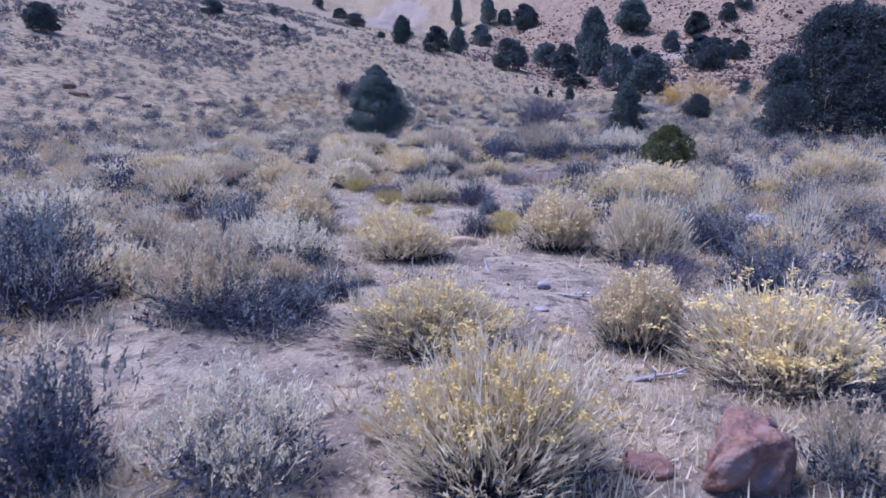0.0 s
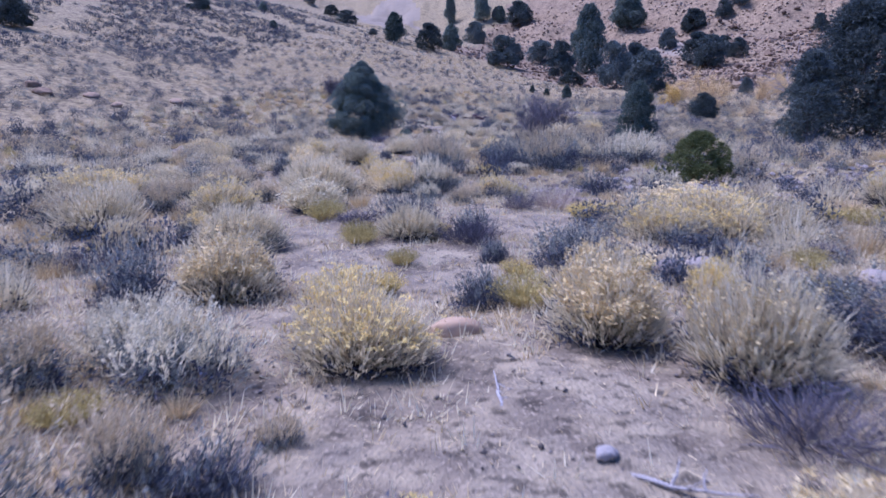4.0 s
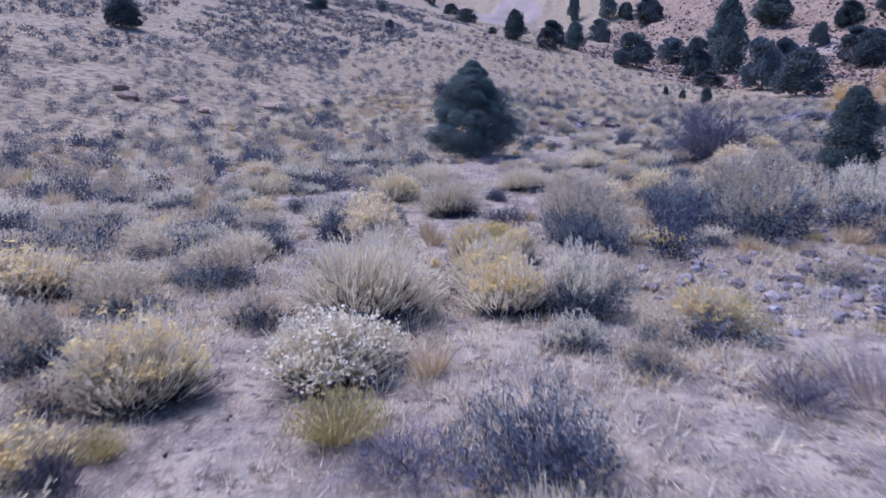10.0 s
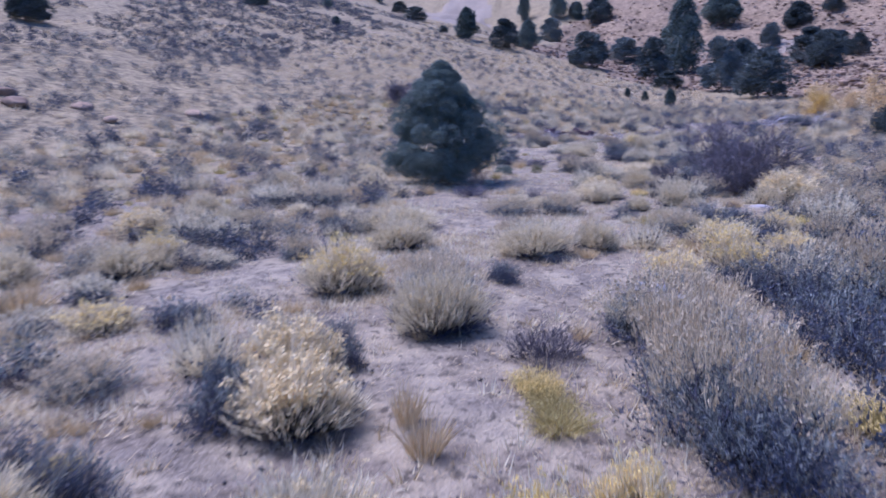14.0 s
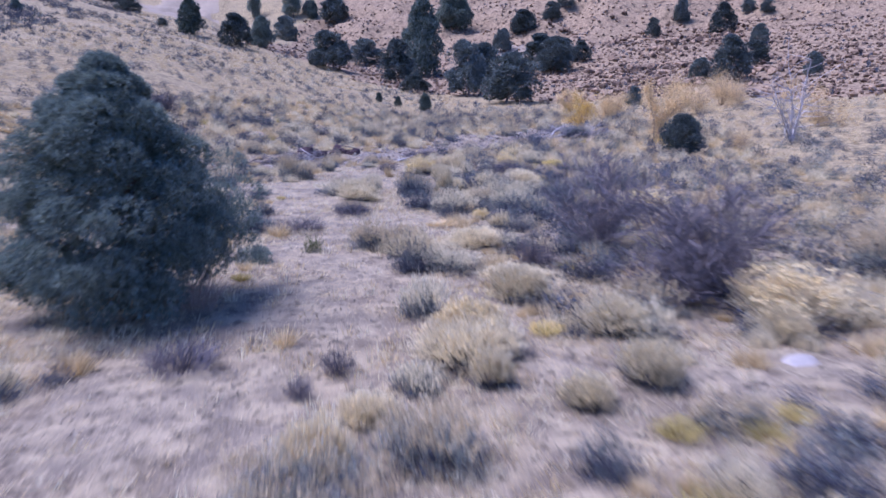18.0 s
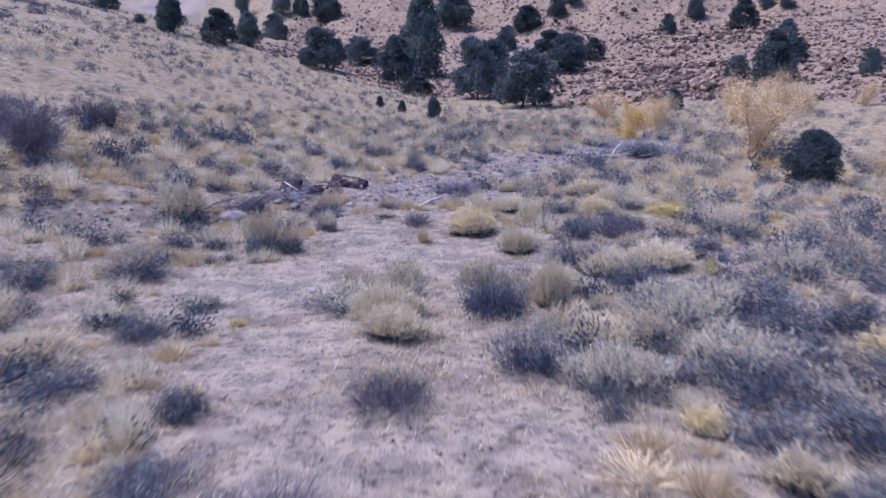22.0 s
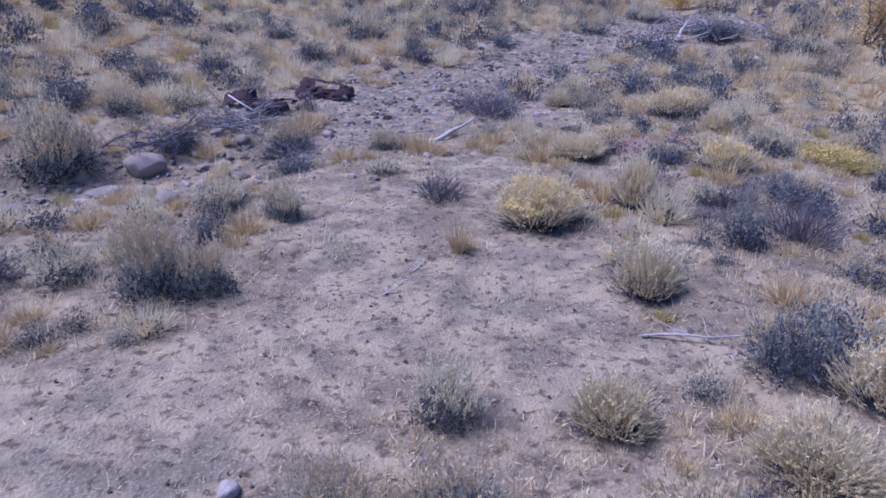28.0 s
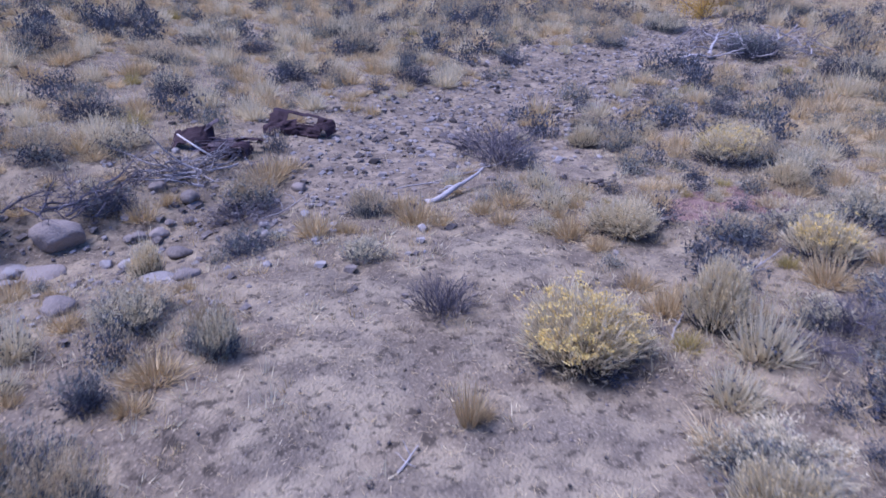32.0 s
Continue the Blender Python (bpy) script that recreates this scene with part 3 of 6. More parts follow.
        at, way = fan(rng, 850, 0.36, 1.1)
        part("twig_haze", blades(rng, at + way * rng.uniform(0.0, 0.3, (850, 1)), unit(way + rng.normal(size=way.shape) * 0.3), rng.uniform(0.15, 0.42, 850), 0.0065, 0.25)[:2], TWIG, top, kind="stuff")
    elif kind == "pink":
        at, way = fan(rng, 300, 0.3, 0.9)
        part("stem_mass", blades(rng, at, way, rng.uniform(0.35, 0.68, 300), 0.006, 0.16)[:2], PINK, top, kind="stuff")
    elif kind == "tuft":
        at, way = fan(rng, 260, 0.18, 1.0)
        part("grass_mass", blades(rng, at, way, rng.uniform(0.3, 0.7, 260), 0.012, 0.22)[:2], GRASS, top, kind="stuff")
    else:
        v, f = sprigs(rng, 170, 0.07, 10, -0.1, 0.3)
        part("foliage", (v * [0.5, 0.5, 0.7], f), GREEN, top, kind="stuff")
        part("stem", limb(rng, (0, 0, -0.05), (0, 0, 1), 0.5, 0.02)[0], BARK, top)
    return top


def hash_of(word):
    return sum(ord(c) * (i + 1) for i, c in enumerate(word))


def seen_from_path(x, y):
    """Distance from the line that the visitor follows."""
    return along(x, y, [(0, -7), (0, 6), (-1, 11), (-2.3, 17), (-2, 27), (-1.6, 36), (0.7, 47), (2.3, 56), (4.5, 64), (7, 71)])


VARIANTS = {"sage": 5, "sagd": 3, "raby": 4, "rabc": 3, "rabp": 5, "snak": 4, "dead": 4, "tuft": 3}
TALL = {"snak": 0.5, "tuft": 0.62, "pink": 0.62, "dead": 0.66}
BROAD = {"rab": 0.66, "sag": 0.80, "sna": 0.85}
ROOM = []
turn = np.random.default_rng(5)


def grow(kind, x, y, w, h):
    """A shrub of that kind, w wide and h high; the widest are several that stand together."""
    if w > (2.3 if kind[:3] == "sag" else 2.5):
        for k in range(3):
            a = x * 3 + y * 5 + k * 2.1
            grow(kind, x + np.cos(a) * w * 0.21, y + np.sin(a) * w * 0.21, w * 0.64, h * (0.82 + 0.09 * k))
        return
    plain = bool(seen_from_path(np.array([x]), np.array([y]))[0] > 5.0)
    wide = w / BROAD.get(kind[:3], 1.0)
    step = 0 if kind in ("tuft", "pink", "jsmall", "rabw") or wide < 1.25 else 1 if wide < 2.0 else 2
    k = int(turn.integers(VARIANTS.get(kind, 1) if step < 2 else min(2, VARIANTS.get(kind, 1)))) + 50 * plain + 100 * step
    m = pose(x, y, up_at(x, y) - 0.02, turn.uniform(-4, 4), turn.uniform(-4, 4), turn.uniform(0, 360)) @ Matrix.Diagonal((wide, wide, h / TALL.get(kind, 0.70), 1))
    if (kind, k) not in BASE:
        BASE[kind, k] = model(kind, k, plain, (1.0, 0.70, 0.50)[step])
        BASE[kind, k].matrix_basis = m
    else:
        first = BASE[kind, k]
        keep = first.matrix_basis.copy()
        first.matrix_basis = Matrix.Identity(4)
        copy_thing(first, m)
        first.matrix_basis = keep
    ROOM.append((x, y, w / 2))


for x, y, w, h in [(2.61, -2.46, 0.63, 0.70), (-1.52, -2.22, 1.18, 0.81), (-2.73, 1.05, 1.53, 1.10), (-2.07, 2.16, 0.63, 0.62), (-1.11, 2.72, 0.43, 0.25), (-2.30, 3.91, 1.34, 0.87), (-3.75, 3.91, 0.98, 0.70), (-2.87, 4.47, 1.17, 0.73), (-4.82, 4.63, 0.93, 0.77), (-6.50, 7.22, 1.31, 0.72), (-7.95, 7.64, 2.00, 1.16), (8.46, 7.81, 1.67, 0.80), (-6.46, 7.87, 1.09, 0.51), (-9.16, 8.78, 1.57, 1.16), (-7.70, 12.76, 1.31, 0.97), (-6.23, 14.58, 0.93, 0.82), (0.90, 15.31, 0.70, 0.36), (0.09, 15.83, 0.78, 0.49), (1.20, 16.37, 0.77, 0.47), (-4.24, 16.51, 0.93, 0.58)]:
    grow("sage", x, y, w, h)
for x, y, w, h in [(-6.37, 16.62, 1.23, 0.62), (0.13, 17.25, 1.00, 1.12), (0.32, 17.72, 1.34, 0.88), (-5.67, 18.31, 1.45, 0.79), (0.56, 19.90, 1.44, 0.67), (5.29, 21.37, 0.95, 0.60), (-7.71, 21.93, 1.12, 0.48), (0.51, 22.35, 1.98, 1.57), (-13.19, 22.69, 1.84, 1.03), (-10.67, 22.91, 1.64, 0.76), (-6.84, 23.23, 1.25, 0.54), (11.71, 23.42, 1.99, 1.41), (-11.12, 23.55, 2.19, 0.68), (0.46, 23.60, 1.51, 1.47), (4.53, 24.12, 1.85, 1.58), (0.74, 25.84, 2.20, 1.15), (8.59, 26.03, 1.98, 1.32), (-10.67, 26.06, 1.61, 0.75), (0.18, 26.09, 0.81, 0.65), (-12.44, 26.60, 2.05, 0.96)]:
    grow("sage", x, y, w, h)
for x, y, w, h in [(5.30, 27.16, 2.92, 1.82), (-2.83, 27.36, 1.63, 1.00), (8.96, 27.86, 2.37, 1.25), (4.27, 28.10, 2.17, 1.12), (-7.75, 29.78, 1.08, 0.44), (-11.96, 30.41, 1.13, 0.83), (10.08, 31.94, 2.01, 1.44), (-1.01, 32.08, 1.64, 0.72), (-12.81, 32.12, 1.26, 0.91), (-8.96, 32.48, 1.98, 0.87), (6.18, 32.55, 1.23, 0.87), (6.49, 33.29, 1.31, 1.27), (2.77, 33.61, 1.44, 0.67), (7.42, 36.15, 1.34, 0.97), (-1.38, 36.72, 1.68, 0.58), (0.23, 37.25, 1.44, 0.72), (8.59, 37.27, 1.75, 1.27), (-8.86, 38.11, 1.76, 0.90), (-7.42, 38.14, 1.93, 0.90), (-9.29, 39.22, 1.55, 0.72)]:
    grow("sage", x, y, w, h)
for x, y, w, h in [(-7.44, 39.26, 1.75, 0.98), (0.63, 39.28, 0.88, 0.44), (5.02, 40.11, 1.05, 0.72), (1.62, 42.57, 1.06, 0.81), (13.21, 42.63, 2.45, 1.78), (3.01, 45.64, 1.70, 0.73), (2.68, 48.58, 1.23, 0.83), (1.84, 48.93, 1.32, 0.92), (8.49, 54.71, 1.85, 1.04), (6.03, 54.72, 1.75, 1.05), (2.52, 55.74, 1.30, 0.48), (7.88, 56.40, 1.39, 0.82), (8.99, 57.05, 1.93, 1.13), (6.65, 57.59, 1.25, 0.62), (10.52, 57.83, 1.34, 0.91), (9.86, 58.55, 1.77, 0.82), (5.89, 59.77, 1.47, 1.10), (14.45, 59.79, 1.85, 1.17), (2.70, 60.50, 1.92, 0.80), (10.17, 60.94, 1.32, 0.86)]:
    grow("sage", x, y, w, h)
for x, y, w, h in [(4.16, 61.23, 1.12, 0.80), (3.03, 61.49, 1.18, 0.87), (-0.48, 61.71, 1.02, 0.41), (4.63, 62.94, 1.02, 0.80), (12.40, 64.02, 1.25, 0.62), (-2.25, 65.09, 1.84, 0.99), (16.83, 65.50, 2.11, 1.16), (9.17, 65.63, 1.46, 0.59), (2.02, 67.24, 1.06, 1.07), (1.15, 67.41, 1.21, 1.49), (12.20, 68.04, 0.78, 0.52), (-0.21, 68.41, 1.10, 0.74), (3.64, 69.97, 0.58, 0.82), (3.57, 70.28, 0.75, 0.69), (16.42, 71.11, 1.51, 0.89), (2.44, 71.21, 0.98, 0.64), (14.86, 71.23, 1.65, 0.63), (13.40, 71.51, 1.10, 0.52), (17.08, 71.53, 0.80, 0.59), (2.49, 71.76, 1.33, 0.56)]:
    grow("sage", x, y, w, h)
for x, y, w, h in [(6.36, 72.95, 0.93, 0.38), (17.98, 74.55, 1.42, 0.98), (7.01, 75.33, 1.05, 0.74), (17.89, 75.52, 1.47, 1.00), (-1.72, 77.23, 2.42, 1.78), (4.70, 77.62, 1.44, 0.94), (14.86, 78.11, 1.07, 0.79), (-0.08, 80.17, 1.37, 0.94), (15.28, 80.47, 1.18, 0.87), (29.51, 82.98, 1.78, 1.31), (2.42, 92.15, 1.76, 0.88), (24.30, 94.31, 2.10, 1.15), (11.56, 96.32, 2.19, 1.35), (4.02, 96.67, 1.78, 1.02), (30.45, 98.27, 2.90, 1.31), (11.85, 99.39, 2.85, 1.59), (41.51, 100.42, 2.72, 1.47)]:
    grow("sage", x, y, w, h)
for x, y, w, h in [(-2.72, -2.41, 0.93, 1.14), (3.31, -1.12, 0.85, 0.53), (-2.02, 0.74, 1.30, 0.58), (-1.74, 1.11, 0.76, 0.48), (-4.83, 1.38, 1.59, 1.54), (-1.48, 1.95, 0.79, 0.48), (-6.84, 4.93, 1.63, 1.20), (0.69, 6.48, 0.69, 0.57), (0.83, 6.76, 0.59, 0.41), (-3.85, 6.77, 1.09, 1.01), (2.36, 8.38, 1.29, 0.73), (5.00, 8.84, 0.78, 0.47), (2.54, 8.90, 1.40, 0.71), (1.12, 8.98, 0.44, 0.39), (1.18, 9.24, 0.51, 0.44), (-2.70, 10.15, 0.65, 0.38), (-4.40, 10.76, 0.57, 0.62), (0.93, 11.30, 0.79, 0.70), (-0.35, 12.93, 1.36, 0.92), (-0.82, 20.11, 0.54, 0.36)]:
    grow("sagd", x, y, w, h)
for x, y, w, h in [(-5.69, 20.90, 0.91, 0.68), (0.65, 21.66, 1.45, 1.02), (-4.84, 22.51, 0.96, 0.73), (-4.98, 23.04, 0.73, 0.75), (-8.36, 23.44, 0.87, 0.32), (-3.80, 24.19, 0.53, 0.52), (3.03, 24.67, 1.75, 1.29), (-4.11, 24.94, 0.63, 0.56), (5.07, 25.02, 2.28, 1.55), (-6.70, 25.52, 0.91, 0.47), (-6.54, 25.79, 0.68, 0.39), (3.06, 25.80, 1.77, 1.28), (3.21, 27.68, 1.72, 1.30), (-1.68, 28.73, 0.73, 0.46), (-1.72, 29.06, 0.48, 0.37), (-0.63, 30.36, 0.58, 0.24), (-5.98, 33.60, 0.90, 0.48), (5.08, 35.99, 0.98, 0.47), (2.01, 36.32, 0.74, 0.56), (3.85, 42.56, 0.89, 0.31)]:
    grow("sagd", x, y, w, h)
for x, y, w, h in [(2.19, 45.73, 1.09, 0.92), (5.42, 46.97, 1.08, 0.61), (8.23, 51.79, 1.58, 0.88), (7.10, 52.22, 1.41, 0.59), (-1.11, 52.58, 0.99, 0.84), (10.37, 52.72, 1.89, 1.17), (7.99, 53.57, 1.68, 0.96), (-1.04, 53.77, 1.18, 0.40), (11.98, 55.64, 1.44, 1.06), (-0.72, 55.67, 0.91, 0.54), (10.80, 55.89, 1.65, 1.03), (5.17, 55.98, 1.51, 0.91), (-2.62, 57.27, 1.56, 0.55), (11.46, 57.49, 1.90, 1.00), (5.59, 59.03, 1.45, 1.22), (9.81, 59.93, 1.76, 1.08), (-1.66, 59.96, 1.12, 0.62), (16.70, 60.12, 1.82, 1.08), (9.13, 62.32, 1.24, 1.04), (14.40, 63.26, 1.02, 0.66)]:
    grow("sagd", x, y, w, h)
for x, y, w, h in [(-4.77, 64.36, 1.77, 1.02), (11.45, 66.01, 1.14, 1.02), (-1.75, 66.77, 1.02, 0.59), (13.96, 67.92, 1.87, 0.78), (1.60, 68.06, 1.11, 0.70), (-1.32, 68.61, 1.16, 0.67), (2.06, 69.31, 0.69, 0.59), (13.30, 71.05, 1.16, 0.60), (4.35, 74.34, 1.30, 0.60), (17.17, 75.69, 1.61, 0.84), (1.46, 77.81, 1.39, 0.71), (-1.72, 80.85, 1.58, 0.98), (20.92, 81.07, 1.74, 0.76), (0.60, 83.69, 1.76, 1.27), (28.76, 83.96, 2.09, 1.37), (2.86, 86.98, 1.72, 0.93), (28.06, 88.21, 2.71, 1.52), (12.22, 89.70, 1.81, 1.15), (7.48, 90.55, 1.64, 1.12), (17.83, 92.32, 1.57, 0.79)]:
    grow("sagd", x, y, w, h)
for x, y, w, h in [(-1.90, 92.42, 2.23, 1.25), (6.44, 95.97, 2.10, 1.02), (0.61, 98.79, 2.27, 1.03)]:
    grow("sagd", x, y, w, h)
for x, y, w, h in [(0.23, -2.25, 1.41, 0.98), (3.11, -0.43, 1.81, 0.89), (-0.21, 0.40, 1.63, 0.67), (-0.62, 4.44, 1.41, 0.69), (2.98, 4.56, 0.58, 0.97), (-0.88, 5.22, 1.06, 0.79), (3.61, 6.14, 0.61, 0.54), (-1.13, 7.32, 1.06, 0.47), (5.76, 10.75, 1.44, 0.79), (4.47, 10.81, 1.45, 0.70), (5.84, 11.79, 2.25, 0.90), (-4.70, 12.40, 0.84, 0.37), (-4.62, 14.01, 1.45, 0.97), (11.82, 15.09, 1.57, 1.08), (13.19, 16.04, 2.33, 1.16), (-9.00, 17.16, 2.13, 0.80), (-0.85, 17.38, 1.22, 0.85), (-8.27, 17.39, 1.50, 0.72), (-1.22, 18.56, 1.22, 0.88), (-1.56, 19.96, 0.80, 0.86)]:
    grow("raby", x, y, w, h)
for x, y, w, h in [(-0.79, 20.75, 0.68, 0.70), (-8.85, 22.71, 0.58, 0.44), (-9.18, 23.12, 0.94, 0.38), (-7.84, 25.40, 1.01, 0.42), (-4.63, 27.93, 1.46, 0.99), (1.72, 29.15, 1.07, 0.63), (3.19, 30.79, 1.21, 0.84), (4.86, 31.63, 1.06, 0.50), (3.52, 32.35, 1.42, 0.61), (12.81, 52.73, 1.98, 0.88), (6.52, 52.91, 0.64, 0.39), (8.54, 68.67, 1.79, 1.02), (14.23, 70.05, 1.21, 0.89), (17.24, 76.44, 1.79, 0.86), (18.57, 77.62, 1.79, 0.70)]:
    grow("raby", x, y, w, h)
for x, y, w, h in [(-0.59, -1.81, 0.38, 0.40), (-1.55, 14.88, 0.61, 0.60), (-2.57, 21.86, 0.61, 0.70), (-2.83, 22.58, 0.45, 0.68), (-2.91, 25.22, 0.33, 0.26), (-0.62, 25.52, 0.42, 0.34), (-1.07, 41.63, 0.57, 0.45), (-0.43, 51.65, 0.84, 0.59), (4.91, 52.12, 1.43, 0.33), (8.96, 66.25, 0.76, 0.44), (6.45, 67.63, 0.48, 0.95), (6.64, 67.71, 0.48, 0.35), (15.46, 72.74, 0.85, 0.38), (8.22, 74.01, 0.69, 0.46), (13.70, 74.68, 0.85, 0.38), (-0.25, 77.88, 0.85, 0.34), (4.47, 78.39, 0.85, 0.35), (1.66, 79.03, 0.85, 0.31), (1.06, 80.21, 0.85, 0.37), (2.10, 83.86, 0.85, 0.40)]:
    grow("tuft", x, y, w, h)
for x, y, w, h in [(-0.81, 84.73, 0.85, 0.44), (9.47, 87.51, 0.85, 0.33), (5.10, 87.59, 0.85, 0.42), (1.07, 87.90, 0.85, 0.42), (5.56, 88.19, 0.85, 0.41), (1.63, 91.71, 0.85, 0.33), (8.73, 92.55, 0.85, 0.41), (17.79, 96.27, 0.85, 0.47)]:
    grow("tuft", x, y, w, h)
for x, y, w, h in [(2.52, -0.89, 0.44, 0.28), (2.92, 2.55, 0.90, 0.64), (0.83, 10.56, 0.93, 0.72), (-4.20, 12.09, 0.35, 0.65), (-1.36, 12.75, 1.00, 0.38), (2.28, 14.65, 0.72, 0.55), (-1.18, 24.64, 0.86, 0.62), (-1.05, 39.49, 0.32, 0.48), (-0.37, 40.26, 0.43, 0.61), (-2.67, 40.99, 0.94, 0.65), (5.24, 45.54, 0.82, 1.15), (0.24, 52.30, 1.42, 0.58), (2.34, 55.06, 1.08, 0.63), (-2.13, 64.47, 1.17, 0.74), (12.63, 65.84, 1.25, 1.12), (11.67, 67.44, 0.86, 0.25), (12.51, 67.76, 1.06, 0.74), (7.03, 70.41, 0.92, 0.78), (4.39, 76.92, 1.52, 0.57), (11.23, 77.69, 1.40, 0.82)]:
    grow("dead", x, y, w, h)
for x, y, w, h in [(11.64, 79.56, 2.23, 0.86)]:
    grow("dead", x, y, w, h)
for x, y, w, h in [(1.97, 0.31, 0.87, 0.78), (2.21, 0.83, 0.89, 0.72), (4.91, 3.59, 0.73, 0.65), (1.95, 4.97, 1.21, 0.94), (1.99, 5.62, 0.96, 0.98), (-2.72, 7.37, 1.29, 0.92), (5.83, 13.82, 2.12, 0.68), (-4.01, 22.61, 1.30, 0.89), (-4.38, 23.45, 1.23, 0.94), (-10.34, 32.46, 0.82, 0.80), (-10.87, 33.02, 1.46, 0.80), (8.16, 40.48, 2.07, 1.11), (2.04, 40.94, 1.23, 0.78)]:
    grow("rabc", x, y, w, h)
for x, y, w, h in [(3.06, 3.82, 1.26, 1.14), (-3.35, 10.38, 1.47, 0.84), (-3.87, 10.50, 1.06, 0.33), (-2.95, 10.51, 0.75, 0.36), (-5.66, 10.99, 0.79, 0.54), (-0.28, 11.36, 1.18, 0.69), (-6.60, 12.04, 1.61, 1.08), (-7.47, 15.13, 0.99, 0.72), (-2.81, 17.12, 1.77, 1.16), (-7.13, 17.59, 1.21, 0.56), (-2.74, 17.72, 1.46, 0.82), (-3.84, 18.74, 0.88, 0.69), (-2.71, 19.02, 1.00, 0.58), (-6.42, 19.45, 0.82, 0.45), (-3.23, 20.08, 1.18, 0.73), (-6.05, 20.21, 1.18, 0.59), (-11.21, 20.54, 1.15, 0.47), (-8.07, 20.63, 1.36, 0.52), (-8.69, 21.46, 1.45, 0.54), (-2.70, 25.72, 1.43, 0.95)]:
    grow("rabp", x, y, w, h)
for x, y, w, h in [(-0.98, 31.08, 1.52, 0.80), (0.47, 31.52, 1.03, 0.67), (-4.09, 31.72, 1.47, 0.73), (-4.59, 34.68, 2.16, 0.60), (-1.06, 37.44, 0.81, 0.62), (2.75, 38.10, 0.76, 0.44), (3.94, 38.43, 0.97, 0.71), (-0.27, 38.46, 0.86, 0.39), (1.67, 39.01, 0.65, 0.55), (1.77, 40.17, 1.63, 0.71), (4.55, 40.63, 1.18, 0.79), (3.83, 43.08, 1.26, 0.75), (4.40, 44.81, 1.40, 0.30), (2.75, 47.84, 1.40, 0.60), (4.72, 48.54, 1.52, 0.57), (6.97, 56.99, 1.44, 0.58), (3.24, 58.30, 1.32, 0.62), (7.03, 59.01, 0.72, 1.21), (-3.44, 59.20, 1.43, 0.55), (3.37, 59.46, 1.52, 0.79)]:
    grow("rabp", x, y, w, h)
for x, y, w, h in [(8.04, 60.64, 1.39, 0.63), (9.78, 61.46, 1.24, 0.75), (11.75, 61.95, 1.82, 0.82), (6.44, 62.15, 0.99, 0.66), (8.71, 64.94, 1.02, 0.89), (10.81, 68.66, 0.93, 1.17), (11.56, 72.42, 1.39, 0.71), (17.02, 73.92, 0.95, 0.78), (2.45, 74.29, 0.63, 0.76), (14.22, 78.90, 0.95, 0.73)]:
    grow("rabp", x, y, w, h)
for x, y, w, h in [(-0.44, 4.55, 0.41, 0.26), (-0.88, 4.72, 0.32, 0.19), (4.85, 6.16, 0.73, 0.39), (1.28, 6.42, 0.73, 0.47), (-0.58, 7.32, 0.48, 0.41), (3.25, 7.91, 0.41, 0.26), (5.90, 8.00, 0.48, 0.28), (1.40, 8.17, 0.43, 0.25), (6.12, 8.54, 0.55, 0.31), (-0.37, 9.03, 0.44, 0.32), (-1.22, 10.69, 0.60, 0.34), (-1.24, 11.04, 0.56, 0.41), (0.20, 11.46, 0.37, 0.32), (0.33, 11.70, 0.31, 0.25), (9.72, 12.46, 1.37, 0.45), (8.77, 12.91, 0.87, 0.41), (3.50, 12.92, 0.63, 0.44), (-2.19, 13.27, 0.77, 0.50), (4.04, 13.64, 1.18, 0.33), (2.53, 17.28, 0.66, 0.36)]:
    grow("snak", x, y, w, h)
for x, y, w, h in [(2.53, 18.36, 0.66, 0.46), (-2.34, 19.93, 0.33, 0.21), (-7.53, 21.07, 0.41, 0.26), (-1.20, 22.52, 0.68, 0.32), (2.25, 22.91, 0.72, 0.42), (-1.23, 23.03, 0.49, 0.27), (-1.31, 23.37, 0.48, 0.27), (-1.40, 23.58, 0.51, 0.31), (6.38, 35.20, 0.77, 0.34), (4.95, 36.75, 0.45, 0.28), (3.34, 36.86, 0.55, 0.26), (3.31, 40.71, 0.49, 0.27), (12.77, 62.50, 1.06, 0.48), (17.41, 69.19, 1.18, 0.49), (17.43, 69.89, 1.34, 0.45), (17.98, 70.58, 1.36, 0.44)]:
    grow("snak", x, y, w, h)
for x, y, w, h in [(-2.67, 14.82, 1.39, 0.84)]:
    grow("rabw", x, y, w, h)
for x, y, w, h in [(3.26, 14.91, 1.29, 0.90), (-2.61, 44.04, 1.18, 1.04)]:
    grow("pink", x, y, w, h)
for x, y, w, h in [(0.29, 48.96, 0.76, 0.63)]:
    grow("jsmall", x, y, w, h)


# ---- trees ----


def clumps(rng, tall, wide, n, shape, lump):
    """Centres and sizes of the clumps of a crown; shape: its width at heights from 0 to 1."""
    up = rng.uniform(0, 1, n) ** 0.85
    ang = np.arange(n) * 2.399 + rng.normal(size=n) * 0.4
    r = np.interp(up, np.linspace(0, 1, len(shape)), shape) * wide / 2
    k = np.clip(rng.normal(0.80, 0.18, n), 0.2, 1.10)
    size = lump * rng.uniform(0.55, 1.3, n) * (0.55 + 0.45 * np.minimum(r / (wide * 0.35), 1))
    r = np.maximum(r - size * 0.6, 0)
    return np.stack([np.cos(ang) * r * k, np.sin(ang) * r * k, up * (tall - size * 0.8) + size * 0.35], 1), size


